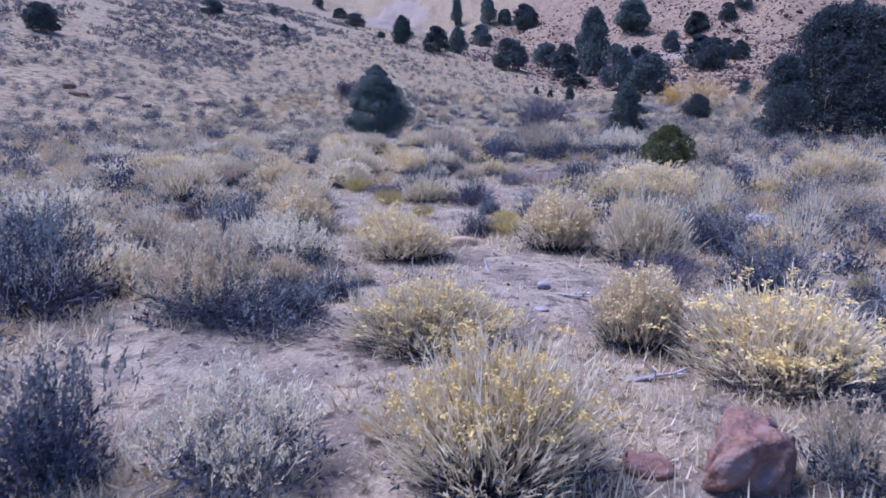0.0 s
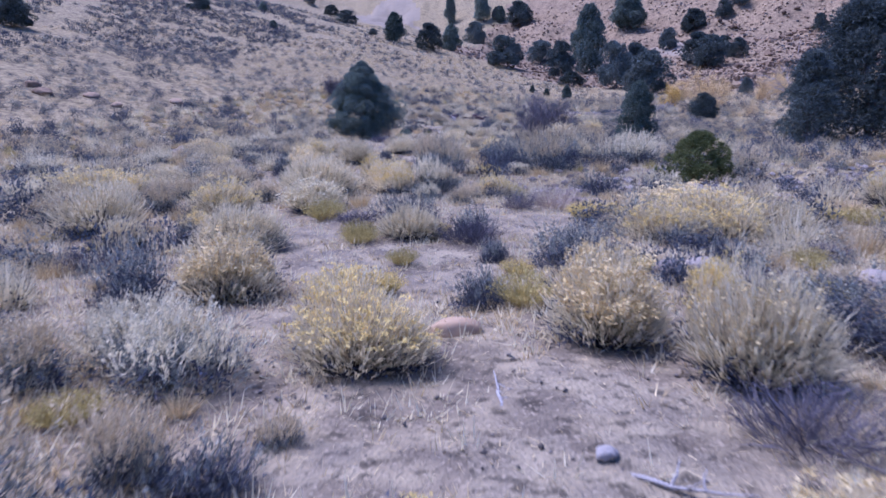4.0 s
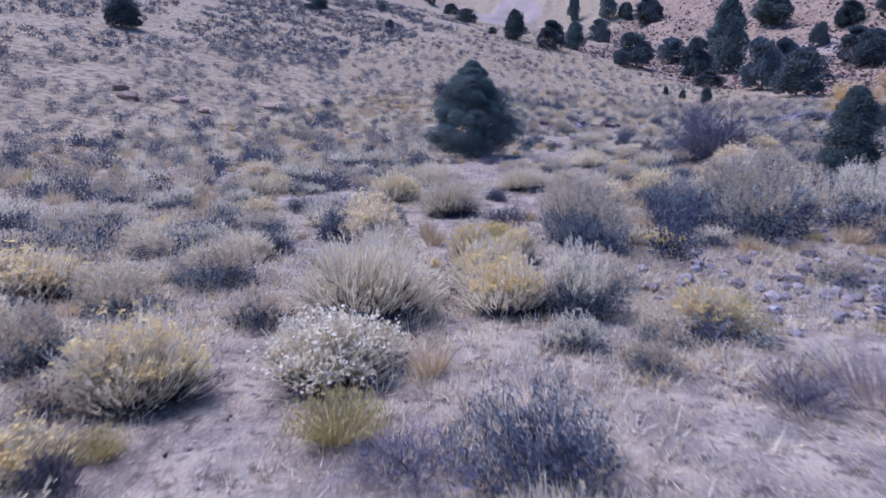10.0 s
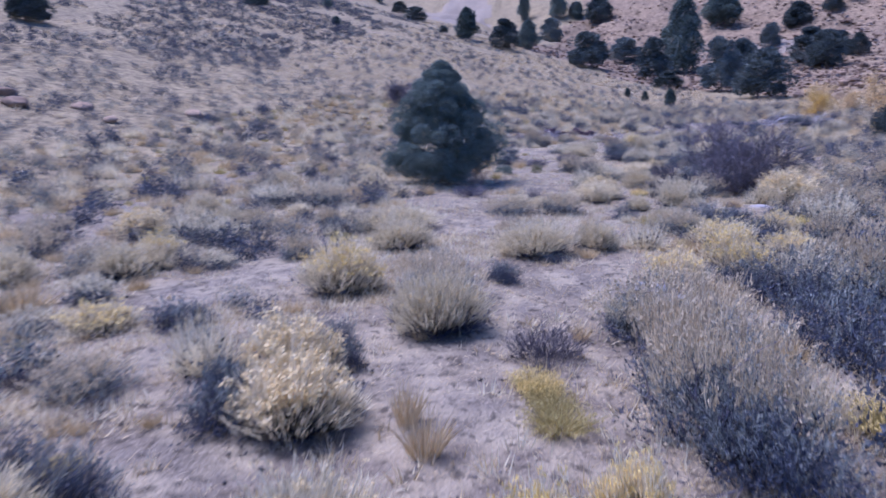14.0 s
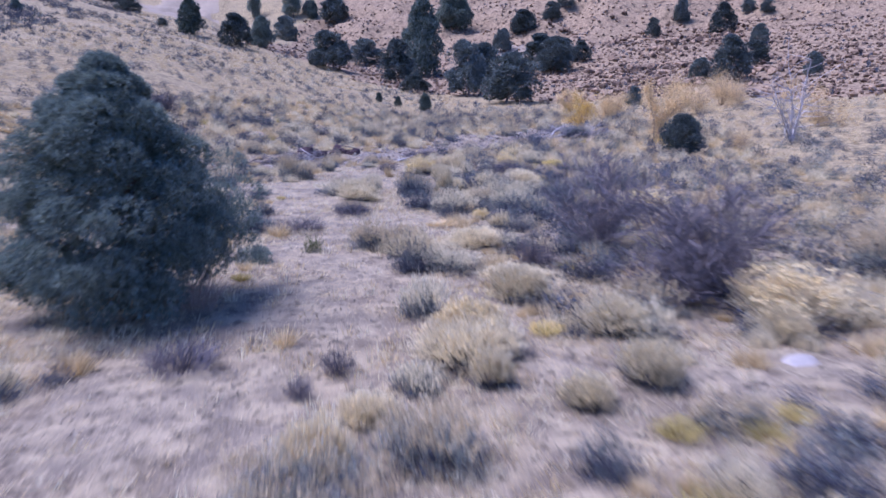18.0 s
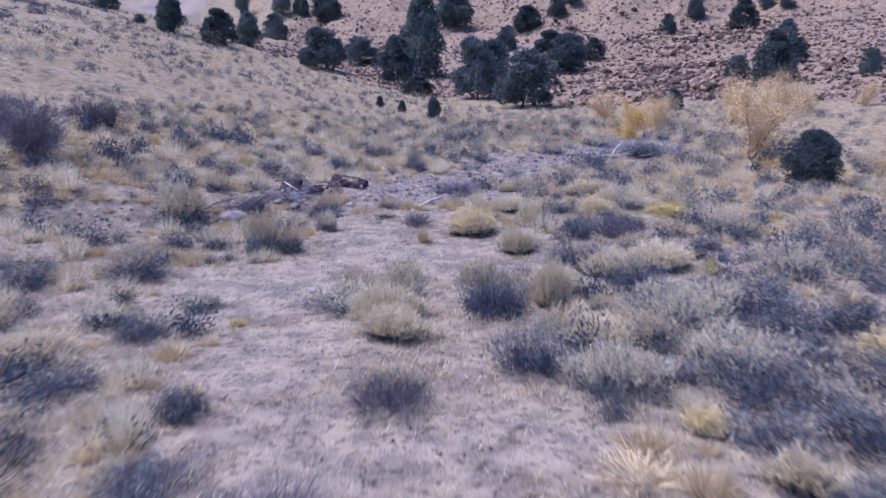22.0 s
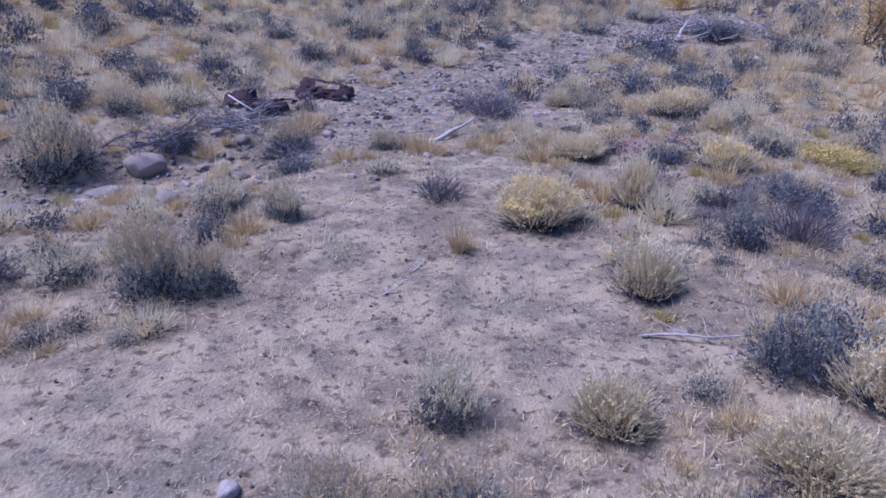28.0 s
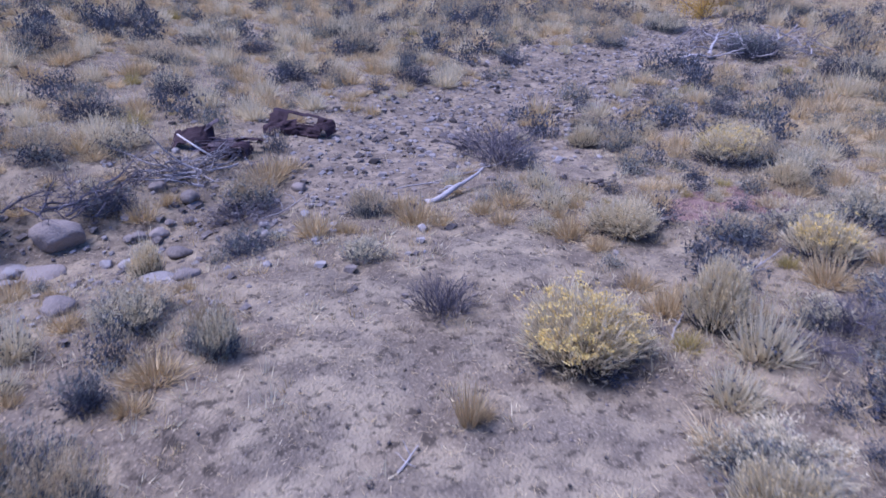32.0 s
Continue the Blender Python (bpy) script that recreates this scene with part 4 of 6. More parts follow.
def crown(rng, centres, sizes, per, length, width, rays):
    """Tufts of needles on the clumps, each tuft a little star."""
    n = len(centres)
    d = unit(rng.normal(size=(n, per, 3)) + [0, 0, 0.35])
    k = rng.uniform(0.55, 1.0, (n, per, 1)) ** 0.6
    at = centres[:, None] + d * k * sizes[:, None, None] * [1.12, 1.12, 0.8]
    at, d = at.reshape(-1, 3), d.reshape(-1, 3)
    at, d = np.repeat(at, rays, 0), np.repeat(d, rays, 0)
    return spikes(rng, at, unit(d + rng.normal(size=d.shape) * 0.75), rng.uniform(0.7, 1.3, len(at)) * length, width)


def conifer(name, label, tall, wide, n, per, rays, length, width, shape, lump, leaf, seed, trunks=1, bare=0.0, lobes=()):
    rng = np.random.default_rng(seed)
    top = thing(name, label, "tree")
    centres, sizes = clumps(rng, tall, wide, n, shape, lump)
    centres[:, 2] += bare
    if lobes:
        more = np.array(lobes)
        centres, sizes = np.r_[centres, more[:, :3]], np.r_[sizes, more[:, 3]]
    part("crown", crown(rng, centres, sizes, per, length, width, rays), leaf, top, kind="stuff")
    for _ in range(trunks):
        part("trunk", limb(rng, (rng.normal() * 0.1, rng.normal() * 0.1, -0.2), (rng.normal() * 0.15, rng.normal() * 0.15, 1), tall * 0.7, 0.03 * tall, 7, 0.04, 8)[0], BARK, top, smooth=True)
    reach = [limb(rng, (0, 0, c[2] * 0.8), c - [0, 0, c[2] * 0.8] + [0, 0, 0.05], np.linalg.norm(c[:2]) * 0.95 + 0.05, 0.012 * tall ** 0.7, 4, 0.1, 4)[0] for c in centres[:: max(1, n // 40) if tall > 1.5 else n // 8]]
    part("limbwork", joined(*reach), BARK, top, kind="stuff")
    return top


def stand(ob, x, y, spin=0.0, size=(1, 1, 1), sink=0.05):
    ob.matrix_basis = pose(x, y, up_at(x, y) - sink, 0, 0, spin) @ Matrix.Diagonal((*size, 1))
    return ob


CONE = (0.80, 1.0, 0.98, 0.90, 0.80, 0.66, 0.50, 0.22)
ROUND = (0.90, 1.0, 1.0, 1.0, 0.95, 0.85, 0.65, 0.30)
stand(conifer("pinyon_pine", "bushy blue-green pinyon pine with branches to the ground", 4.9, 4.7, 290, 210, 5, 0.10, 0.018, (0.62, 0.97, 1.0, 0.93, 0.81, 0.63, 0.41, 0.1), 0.42, NEEDLE, 11,
              lobes=[(1.9, 1.1, 1.5, 0.55), (2.1, 0.8, 2.1, 0.5), (1.8, 1.3, 0.9, 0.5), (2.2, 0.4, 1.2, 0.5), (2.0, 0.1, 1.8, 0.5), (1.5, 1.7, 1.3, 0.5), (2.4, 0.9, 1.6, 0.5), (2.6, 1.4, 2.1, 0.55), (2.5, 0.6, 1.5, 0.5), (2.55, 1.9, 1.6, 0.5), (2.3, 1.2, 2.7, 0.5), (2.5, 1.1, 1.0, 0.5), (0, -0.9, 1.2, 0.75), (0.6, -0.7, 2.0, 0.7), (-0.6, -0.8, 1.9, 0.7), (0, 0, 1.5, 0.9), (0.2, 0, 2.6, 0.8), (0.9, -0.9, 0.9, 0.6), (-0.9, -1.0, 0.9, 0.6), (0, -1.3, 0.6, 0.6)]), -3.95, 44.4, 0, (0.90, 0.90, 0.97))
stand(conifer("juniper_tree", "large dark round juniper at the edge of the wash", 8.3, 8.6, 210, 90, 4, 0.26, 0.06, ROUND, 1.1, SCALE, 12, 3), 26.6, 40.0)
stand(conifer("juniper_tree", "dark slender juniper beside the large one", 5.2, 3.4, 90, 80, 4, 0.2, 0.045, CONE, 0.6, SCALE, 13), 21.6, 37.6)
stand(conifer("young_fir", "narrow pointed dark evergreen among sagebrush", 3.5, 2.4, 110, 80, 4, 0.14, 0.032, CONE, 0.38, NEEDLE, 14), 12.2, 38.6)
stand(conifer("green_juniper", "bright olive-green juniper bush over grey boulders", 1.95, 2.5, 46, 110, 4, 0.13, 0.022, (0.55, 0.9, 1.0, 0.8, 1.0, 0.7, 0.5, 0.2), 0.30, GREEN, 15), 9.2, 21.4)
stand(conifer("juniper_tree", "dark round juniper by the dry wash", 2.9, 3.0, 90, 80, 4, 0.17, 0.04, ROUND, 0.5, SCALE, 16), 30.3, 75.4)
stand(conifer("juniper_seedling", "low green juniper spray under the pine", 0.42, 0.95, 26, 40, 4, 0.07, 0.012, ROUND, 0.16, NEEDLE, 17), -1.3, 48.0)

FAR = []
ROOM.append((-3.95, 44.6, 3.0))


def far_trees():
    made = []
    for k in range(4):
        rng_shape = CONE if k % 2 else ROUND
        made.append(conifer("pinyon_pine", "dark pinyon pine on the far slope", 1.0, 0.95, 54, 110, 3, 0.055, 0.021, rng_shape, 0.15, NEEDLE if k % 2 else SCALE, 30 + k))
    return made


FAR = far_trees()
PLACED = set()


def far_tree(k, x, y, w, h):
    """A tree of the far slopes, w wide and h high."""
    ob = FAR[k]
    if k in PLACED:
        ob.matrix_basis, keep = Matrix.Identity(4), ob.matrix_basis.copy()
        again = copy_thing(ob, Matrix.Identity(4))
        ob.matrix_basis, ob = keep, again
    PLACED.add(k)
    stand(ob, x, y, (x * 37 + y * 11) % 360, (w, w, h), 0.1)


for k, x, y, w, h in [(3, -8.9, 231.5, 7.46, 8.95), (2, 1.8, 223.9, 8.05, 8.19), (3, 9.2, 237.1, 7.28, 8.23), (2, 24.2, 339.8, 11.06, 10.58), (0, 23.7, 212.9, 11.51, 8.92), (2, 43.8, 270.2, 11.95, 8.09), (0, 38.4, 201.1, 8.60, 10.27), (1, 52.4, 229.4, 12.77, 20.46), (0, 45.3, 170.5, 8.42, 10.76), (2, 52.8, 179.5, 7.54, 10.05), (0, 47.7, 151.9, 10.13, 8.89), (2, 36.4, 176.9, 6.23, 3.59), (3, 83.0, 299.6, 13.80, 12.24), (2, 103.1, 279.6, 7.22, 7.64), (0, 85.1, 251.5, 6.75, 7.12), (2, 81.5, 214.3, 9.84, 8.89), (0, 91.1, 218.4, 5.90, 5.90), (2, 48.4, 364.3, 11.05, 8.95)]:
    far_tree(k, x, y, w, h)
for k, x, y, w, h in [(3, 39.6, 374.0, 5.91, 8.06), (2, 58.7, 128.7, 2.46, 2.81), (0, 86.1, 150.2, 4.64, 3.98), (2, 85.0, 140.3, 6.37, 7.80), (0, 105.8, 159.2, 5.85, 5.12), (2, 132.8, 190.2, 4.54, 4.84), (0, 94.5, 131.0, 3.12, 4.10), (2, 140.6, 215.7, 7.24, 8.96), (0, 145.5, 243.2, 5.82, 7.76), (2, 124.9, 227.6, 4.63, 5.69), (0, 116.9, 283.2, 6.97, 6.97), (2, -30.5, 294.2, 8.79, 4.97), (0, -16.6, 242.9, 3.11, 2.34), (2, -38.1, 309.5, 6.41, 4.41), (3, 21.9, 143.9, 1.18, 1.63), (1, 24.3, 140.8, 1.34, 1.69), (3, 27.3, 135.9, 2.24, 2.75), (2, 166.1, 236.4, 5.02, 4.64)]:
    far_tree(k, x, y, w, h)
for k, x, y, w, h in [(0, 167.7, 229.3, 4.52, 4.14), (2, 123.8, 285.8, 6.62, 5.73), (3, 14.7, 398.1, 6.74, 16.86), (1, 30.1, 379.3, 9.18, 13.50), (0, -50.3, 90.5, 4.64, 3.62), (2, -54.1, 96.6, 4.00, 2.77), (0, -52.1, 172.4, 5.47, 3.56), (1, -50.1, 232.4, 3.32, 2.95), (3, -36.6, 179.9, 2.27, 1.99), (2, 102.6, 275.8, 9.10, 8.27), (0, 81.4, 204.7, 10.13, 9.21), (2, 93.1, 213.0, 5.40, 5.40), (0, 38.4, 377.7, 6.82, 6.82), (2, 47.0, 363.4, 11.98, 10.89), (3, 84.7, 300.1, 15.26, 13.08), (2, -59.8, 393.4, 6.13, 6.13)]:
    far_tree(k, x, y, w, h)


def broadleaf(label, tall, wide, leaf, n, seed, name="cottonwood", share=1.0, bark=None):
    """A thin autumn tree or bush: several stems and flat leaves."""
    rng = np.random.default_rng(seed)
    top = thing(name, label, "tree")
    some, tips = [], []
    for _ in range(6):
        made, pts = limb(rng, (rng.normal() * 0.1, rng.normal() * 0.1, -0.1), (rng.normal() * 0.35, rng.normal() * 0.35, 1), tall * rng.uniform(0.7, 0.95), 0.012 * tall, 6, 0.15, 5)
        some.append(made)
        for _ in range(12):
            j = rng.integers(1, 7)
            made, p2 = limb(rng, pts[j], pts[j] - pts[j - 1] + rng.normal(size=3) * tall * 0.14, wide * rng.uniform(0.2, 0.42), 0.005 * tall, 4, 0.25, 3)
            some.append(made)
            tips += list(p2[1:])
    part("branchwork", joined(*some), bark or MAUVE, top, kind="stuff")
    tips = np.array(tips)
    if share:
        at = tips[rng.integers(0, len(tips), n)] + rng.normal(size=(n, 3)) * wide * 0.075
        part("leafage", leaves(rng, at, unit(rng.normal(size=(n, 3))), 0.024 * tall, 0.02 * tall), leaf, top, kind="stuff")
    return top


def bare_bush(label, tall, wide, seed, n=26, haze=0.006):
    """A leafless willow-like bush with a haze of fine twigs."""
    rng = np.random.default_rng(seed)
    top = thing("willow_bush", label, "bush", "bare bushes")
    some, at, way = [], [], []
    for _ in range(n):
        a, out = rng.uniform(0, 2 * np.pi), rng.uniform(0.1, wide / tall * 0.55)
        made, pts = limb(rng, (np.cos(a) * 0.15, np.sin(a) * 0.15, -0.05), (np.cos(a) * out, np.sin(a) * out, 1), tall * rng.uniform(0.65, 1.0), 0.016, 6, 0.14, 4)
        some.append(made)
        for _ in range(9):
            j = rng.integers(1, 7)
            made, p2 = limb(rng, pts[j], pts[j] - pts[j - 1] + rng.normal(size=3) * 0.18, tall * rng.uniform(0.15, 0.35), 0.006, 4, 0.2, 3, 0.03)
            some.append(made)
            at += list(p2[1:])
            way += list(unit(np.diff(p2, axis=0)))
    part("branchwork", joined(*some), MAUVE, top, kind="stuff")
    at, way = np.repeat(np.array(at), 3, 0), np.repeat(np.array(way), 3, 0)
    part("twig_haze", blades(rng, at, unit(way + rng.normal(size=way.shape) * 0.4 + [0, 0, 0.2]), rng.uniform(0.1, 0.28, len(at)) * max(1, haze / 0.008), haze, 0.15)[:2], MAUVE, top, kind="stuff")
    return top


stand(bare_bush("tall leafless mauve-grey willow bush", 2.6, 2.3, 41, 34, 0.013), 7.5, 46.6)
stand(bare_bush("wide leafless mauve-grey willow bush", 2.3, 4.0, 42, 50, 0.015), 7.9, 42.6)
stand(bare_bush("leafless mauve-grey willow bush beside the wash", 1.6, 2.8, 43, 30, 0.013), 6.9, 42.0, 60)

stand(bare_bush("tall dark mauve-blue willow thicket on the slope", 2.6, 4.2, 44, 40, 0.02), -8.2, 82.8)
stand(bare_bush("tall dark mauve-blue willow thicket on the slope", 2.2, 3.6, 45, 34, 0.02), -10.6, 85.5)
stand(bare_bush("wide dark mauve-blue willow thicket on the slope", 1.7, 3.4, 46, 34, 0.02), -6.8, 94.8)

stand(broadleaf("small cottonwood with bright yellow autumn leaves", 3.3, 3.0, GOLD, 7000, 51), 36.0, 102.3)
for k, (x, y, w, h) in enumerate([(51.2, 121.0, 3.44, 3.21), (51.4, 108.2, 3.49, 3.89), (55.2, 108.0, 5.01, 3.25), (62.5, 109.0, 4.90, 3.22), (35.8, 76.0, 2.94, 1.51), (68.5, 107.6, 3.16, 2.81), (51.3, 84.4, 3.16, 3.56), (59.6, 117.4, 5.79, 3.86), (69.5, 122.7, 4.22, 3.16), (31.6, 80.1, 1.11, 1.11), (33.8, 84.1, 3.00, 4.88), (62.3, 112.7, 5.85, 3.90), (42.4, 108.0, 2.86, 3.43), (45.0, 122.4, 2.46, 3.75), (59.0, 116.9, 4.04, 4.04)]):
    stand(broadleaf("thin autumn cottonwood with tan-yellow leaves by the wash", h, w, GOLD if k == 9 else TAN_LEAF, 6500, 60 + k), x, y)
stand(broadleaf("dead leafless pale cottonwood by the wash", 7.2, 9.0, GREY_WOOD, 10, 58, "dead_tree", 0, PALE_WOOD), 42.5, 78.0)

# ---- stones ----


def stone(x, y, w, flat, material, label, seed, level=3, rugged=0.10):
    rng = np.random.default_rng(seed)
    ob = new("boulder", mesh_of("boulder", *boulder(rng, w, flat, level, rugged), material, level > 2))
    tagged(ob, label, "rock")
    ROOM.append((x, y, w * 0.8))
    return stand(ob, x, y, rng.uniform(0, 360), sink=0.06 * w)


stone(1.95, -2.35, 0.80, 0.80, RED_STONE, "orange and purple weathered boulder among brush", 1, 5, 0.26)
stone(1.32, -2.2, 0.45, 0.35, RED_STONE, "small pinkish flat rock half buried in soil", 2)
stone(0.3, 5.25, 0.66, 0.42, RUBBLE, "pinkish rounded boulder in dry grass", 3, 3, 0.14)
stone(6.4, 7.0, 0.85, 0.5, STONE, "dark grey boulder in the brush", 4)
stone(1.3, 2.35, 0.22, 0.6, PALE_STONE, "pale white stone on bare soil", 5)
stone(1.15, 1.5, 0.2, 0.35, PALE_STONE, "pale flat stone on bare soil", 6)
stone(3.6, 7.8, 0.52, 0.6, STONE, "grey angular boulder among rabbitbrush", 7)
stone(4.2, 8.0, 0.6, 0.5, STONE, "grey boulder among rabbitbrush", 8)
stone(8.5, 19.5, 0.95, 0.55, STONE, "large grey boulder below a green juniper", 9)
stone(9.3, 20.3, 0.9, 0.5, STONE, "large grey boulder below a green juniper", 10)
stone(10.2, 20.4, 0.8, 0.55, STONE, "grey boulder at the edge of the wash", 11)
stone(0.6, 77.0, 1.3, 0.55, STONE, "large smooth grey boulder at the edge of the wash", 12, 4, 0.04)
stone(-0.2, 76.1, 0.7, 0.4, PALE_STONE, "smaller grey boulder beside the large one", 13)
stone(2.6, 78.5, 0.5, 0.6, STONE, "dark grey boulder in the wash", 14)
stone(6.6, 38.4, 0.8, 0.2, PALE_STONE, "flat pale rock slab in the soil", 15)
stone(-2.9, 73.4, 2.4, 0.16, STONE, "broad flat grey slab in the bed of the wash", 17)
stone(-0.9, 74.6, 1.1, 0.25, PALE_STONE, "pale flat rock in the bed of the wash", 18)
stone(2.2, 75.4, 0.7, 0.5, PALE_STONE, "pale angular rock at the edge of the wash", 19)
stone(3.0, 75.6, 0.6, 0.5, STONE, "grey angular rock at the edge of the wash", 20)
stone(3.3, 78.0, 0.55, 0.75, STONE, "blue-grey rounded rock beside dead brush", 21)
for k, (x, y, w, flat) in enumerate([(0.35, 75.9, 1.0, 0.25), (-0.5, 76.1, 1.0, 0.28), (0.45, 74.9, 0.5, 0.5), (2.6, 76.7, 0.5, 0.5), (2.2, 76.7, 0.36, 0.6), (3.2, 73.5, 0.6, 0.45), (5.9, 78.2, 0.45, 0.6), (1.3, 72.4, 0.7, 0.5)]):
    stone(x, y, w, flat, STONE, "grey rock lying in the bed of the wash", 170 + k)
for k, (x, y, w, flat) in enumerate([(1.6, 75.7, 0.4, 0.6), (2.7, 73.8, 0.7, 0.3), (-0.3, 75.6, 0.4, 0.4), (5.1, 75.2, 0.4, 0.5)]):
    stone(x, y, w, flat, PALE_STONE, "pale angular rock lying in the bed of the wash", 180 + k)
stone(1.0, 28.4, 0.75, 0.22, PALE_STONE, "pale flat stone on the trodden soil", 22)
stone(1.3, 27.8, 0.6, 0.22, PALE_STONE, "pale flat stone on the trodden soil", 23)
stone(2.1, 62.4, 0.28, 0.6, PALE_STONE, "pale rounded stone on bare soil", 16)
for k, (x, y, w) in enumerate([(-31.7, 59.2, 1.8), (-33.5, 61, 1.6), (-29, 62, 1.4), (-26, 60, 1.1), (-23, 66, 1.5), (-20, 62, 1.2)]):
    stone(x, y, w, 0.5, RUBBLE, "reddish-grey outcrop rock on the brushy slope", 40 + k)

rng = np.random.default_rng(77)
COBBLES = [new("cobble", mesh_of("cobble", *boulder(rng, 1.0, rng.uniform(0.42, 0.75), 2, 0.22), STONE if k % 5 else PALE_STONE)) for k in range(10)]


def cobbles(line, start, end, count, spread, low, high):
    """Stones strewn along a stretch of a dry wash."""
    pts = np.array(line, float)
    seg = np.linalg.norm(np.diff(pts, axis=0), axis=1)
    run = np.r_[0, np.cumsum(seg)]
    for _ in range(count):
        s = rng.uniform(start, end)
        x, y = np.interp(s, run, pts[:, 0]) + rng.normal() * spread, np.interp(s, run, pts[:, 1]) + rng.normal() * spread * 0.8
        size = low + (high - low) * rng.uniform() ** 3
        first = COBBLES[int(rng.integers(10))]
        ob = first if "label" not in first else first.copy()
        if ob is not first:
            scene.collection.objects.link(ob)
        tagged(ob, "rounded grey stone lying in the dry wash", "rock", "stones of the dry wash")
        ob.matrix_basis = pose(x, y, up_at(x, y) - 0.04 * size, 0, 0, rng.uniform(0, 360)) @ Matrix.Diagonal((size, size, size, 1))


cobbles(WASH_EAST, 12, 36, 170, 1.3, 0.10, 0.48)
cobbles(WASH_WEST, 9, 46, 230, 2.0, 0.08, 0.34)

# ---- wreckage and dead wood ----


def sheet(rng, long, wide, curl, crumple, nu=22, nv=12, thick=0.012):
    """A buckled steel panel: a curled sheet with folds, dents and torn edges."""
    u, v = np.meshgrid(np.linspace(-0.5, 0.5, nu), np.linspace(-0.5, 0.5, nv))
    edge = 1 + 0.10 * lattice(u * 9, v * 9, rng.integers(99))
    x, y = u * long * edge, v * wide * edge
    z = curl * (0.25 - v * v) * 4 * wide * 0.5 + 0.35 * curl * (0.25 - u * u)
    z = z + crumple * (lattice(u * 5, v * 5, rng.integers(99)) + 0.5 * np.abs(lattice(u * 9, v * 9, rng.integers(99))))
    topv = np.stack([x, y, z], -1).reshape(-1, 3)
    i = np.arange(nu * nv).reshape(nv, nu)
    q = np.stack([i[:-1, :-1], i[:-1, 1:], i[1:, 1:], i[1:, :-1]], -1).reshape(-1, 4)
    rim = np.r_[i[0, :], i[1:, -1], i[-1, -2::-1], i[-2:0:-1, 0]]
    wall = [[a, a + nu * nv, b + nu * nv, b] for a, b in zip(rim, np.roll(rim, -1))]
    return np.r_[topv, topv - [0, 0, thick]], q.tolist() + (q[:, ::-1] + nu * nv).tolist() + [[int(k) for k in w] for w in wall]


def turned(made, m):
    v = np.c_[made[0], np.ones(len(made[0]))] @ np.array(m).T
    return v[:, :3], made[1]


def shell(rng, radius, deep, start, end, crumple, nu=26, nv=14):
    """A torn car shell: a bent arch of sheet steel with dents and a ragged rim."""
    a, d = np.meshgrid(np.radians(np.linspace(start, end, nu)), np.linspace(-0.5, 0.5, nv))
    dent = crumple * (lattice(a * 3, d * 4, rng.integers(99)) + 0.6 * np.abs(lattice(a * 6, d * 7, rng.integers(99))))
    r = radius * (1 + dent)
    x, z = np.cos(a) * r * 1.1, np.sin(a) * r
    y = d * deep * (1 + 0.35 * lattice(a * 4, d * 0 + 3, rng.integers(99))) + 0.12 * np.sin(a * 2)
    top = np.stack([x, y, z], -1).reshape(-1, 3)
    i = np.arange(nu * nv).reshape(nv, nu)
    q = np.stack([i[:-1, :-1], i[:-1, 1:], i[1:, 1:], i[1:, :-1]], -1).reshape(-1, 4)
    rim = np.r_[i[0, :], i[1:, -1], i[-1, -2::-1], i[-2:0:-1, 0]]
    wall = [[int(p), int(p) + nu * nv, int(k) + nu * nv, int(k)] for p, k in zip(rim, np.roll(rim, -1))]
    under = np.stack([x - np.cos(a) * 0.02, y, z - np.sin(a) * 0.02], -1).reshape(-1, 3)
    return np.r_[top, under], q.tolist() + (q[:, ::-1] + nu * nv).tolist() + wall


def rods(rng, top, count, x0, x1, y0, y1, z, long, thick, material, label):
    """Loose straight rails and slats that lie across a wreck."""
    for _ in range(count):
        way = (rng.uniform(0.5, 1.0), rng.normal() * 0.5, rng.uniform(-0.22, 0.12))
        part("frame_rail", limb(rng, (rng.uniform(x0, x1), rng.uniform(y0, y1), z + rng.uniform(0, 0.2)), way, long * rng.uniform(0.6, 1.2), thick, 4, 0.08, 4)[0], material, top, label)


def windowed(made, nu, nv, u0, u1, v0, v1):
    """A sheet with the faces of a window left out of both its sides."""
    n, keep = (nu - 1) * (nv - 1), []
    for k, face in enumerate(made[1]):
        u, v = (k % n) % (nu - 1) / (nu - 1), (k % n) // (nu - 1) / (nv - 1)
        if k >= 2 * n or not (u0 < u < u1 and v0 < v < v1):
            keep.append(face)
    return made[0], keep


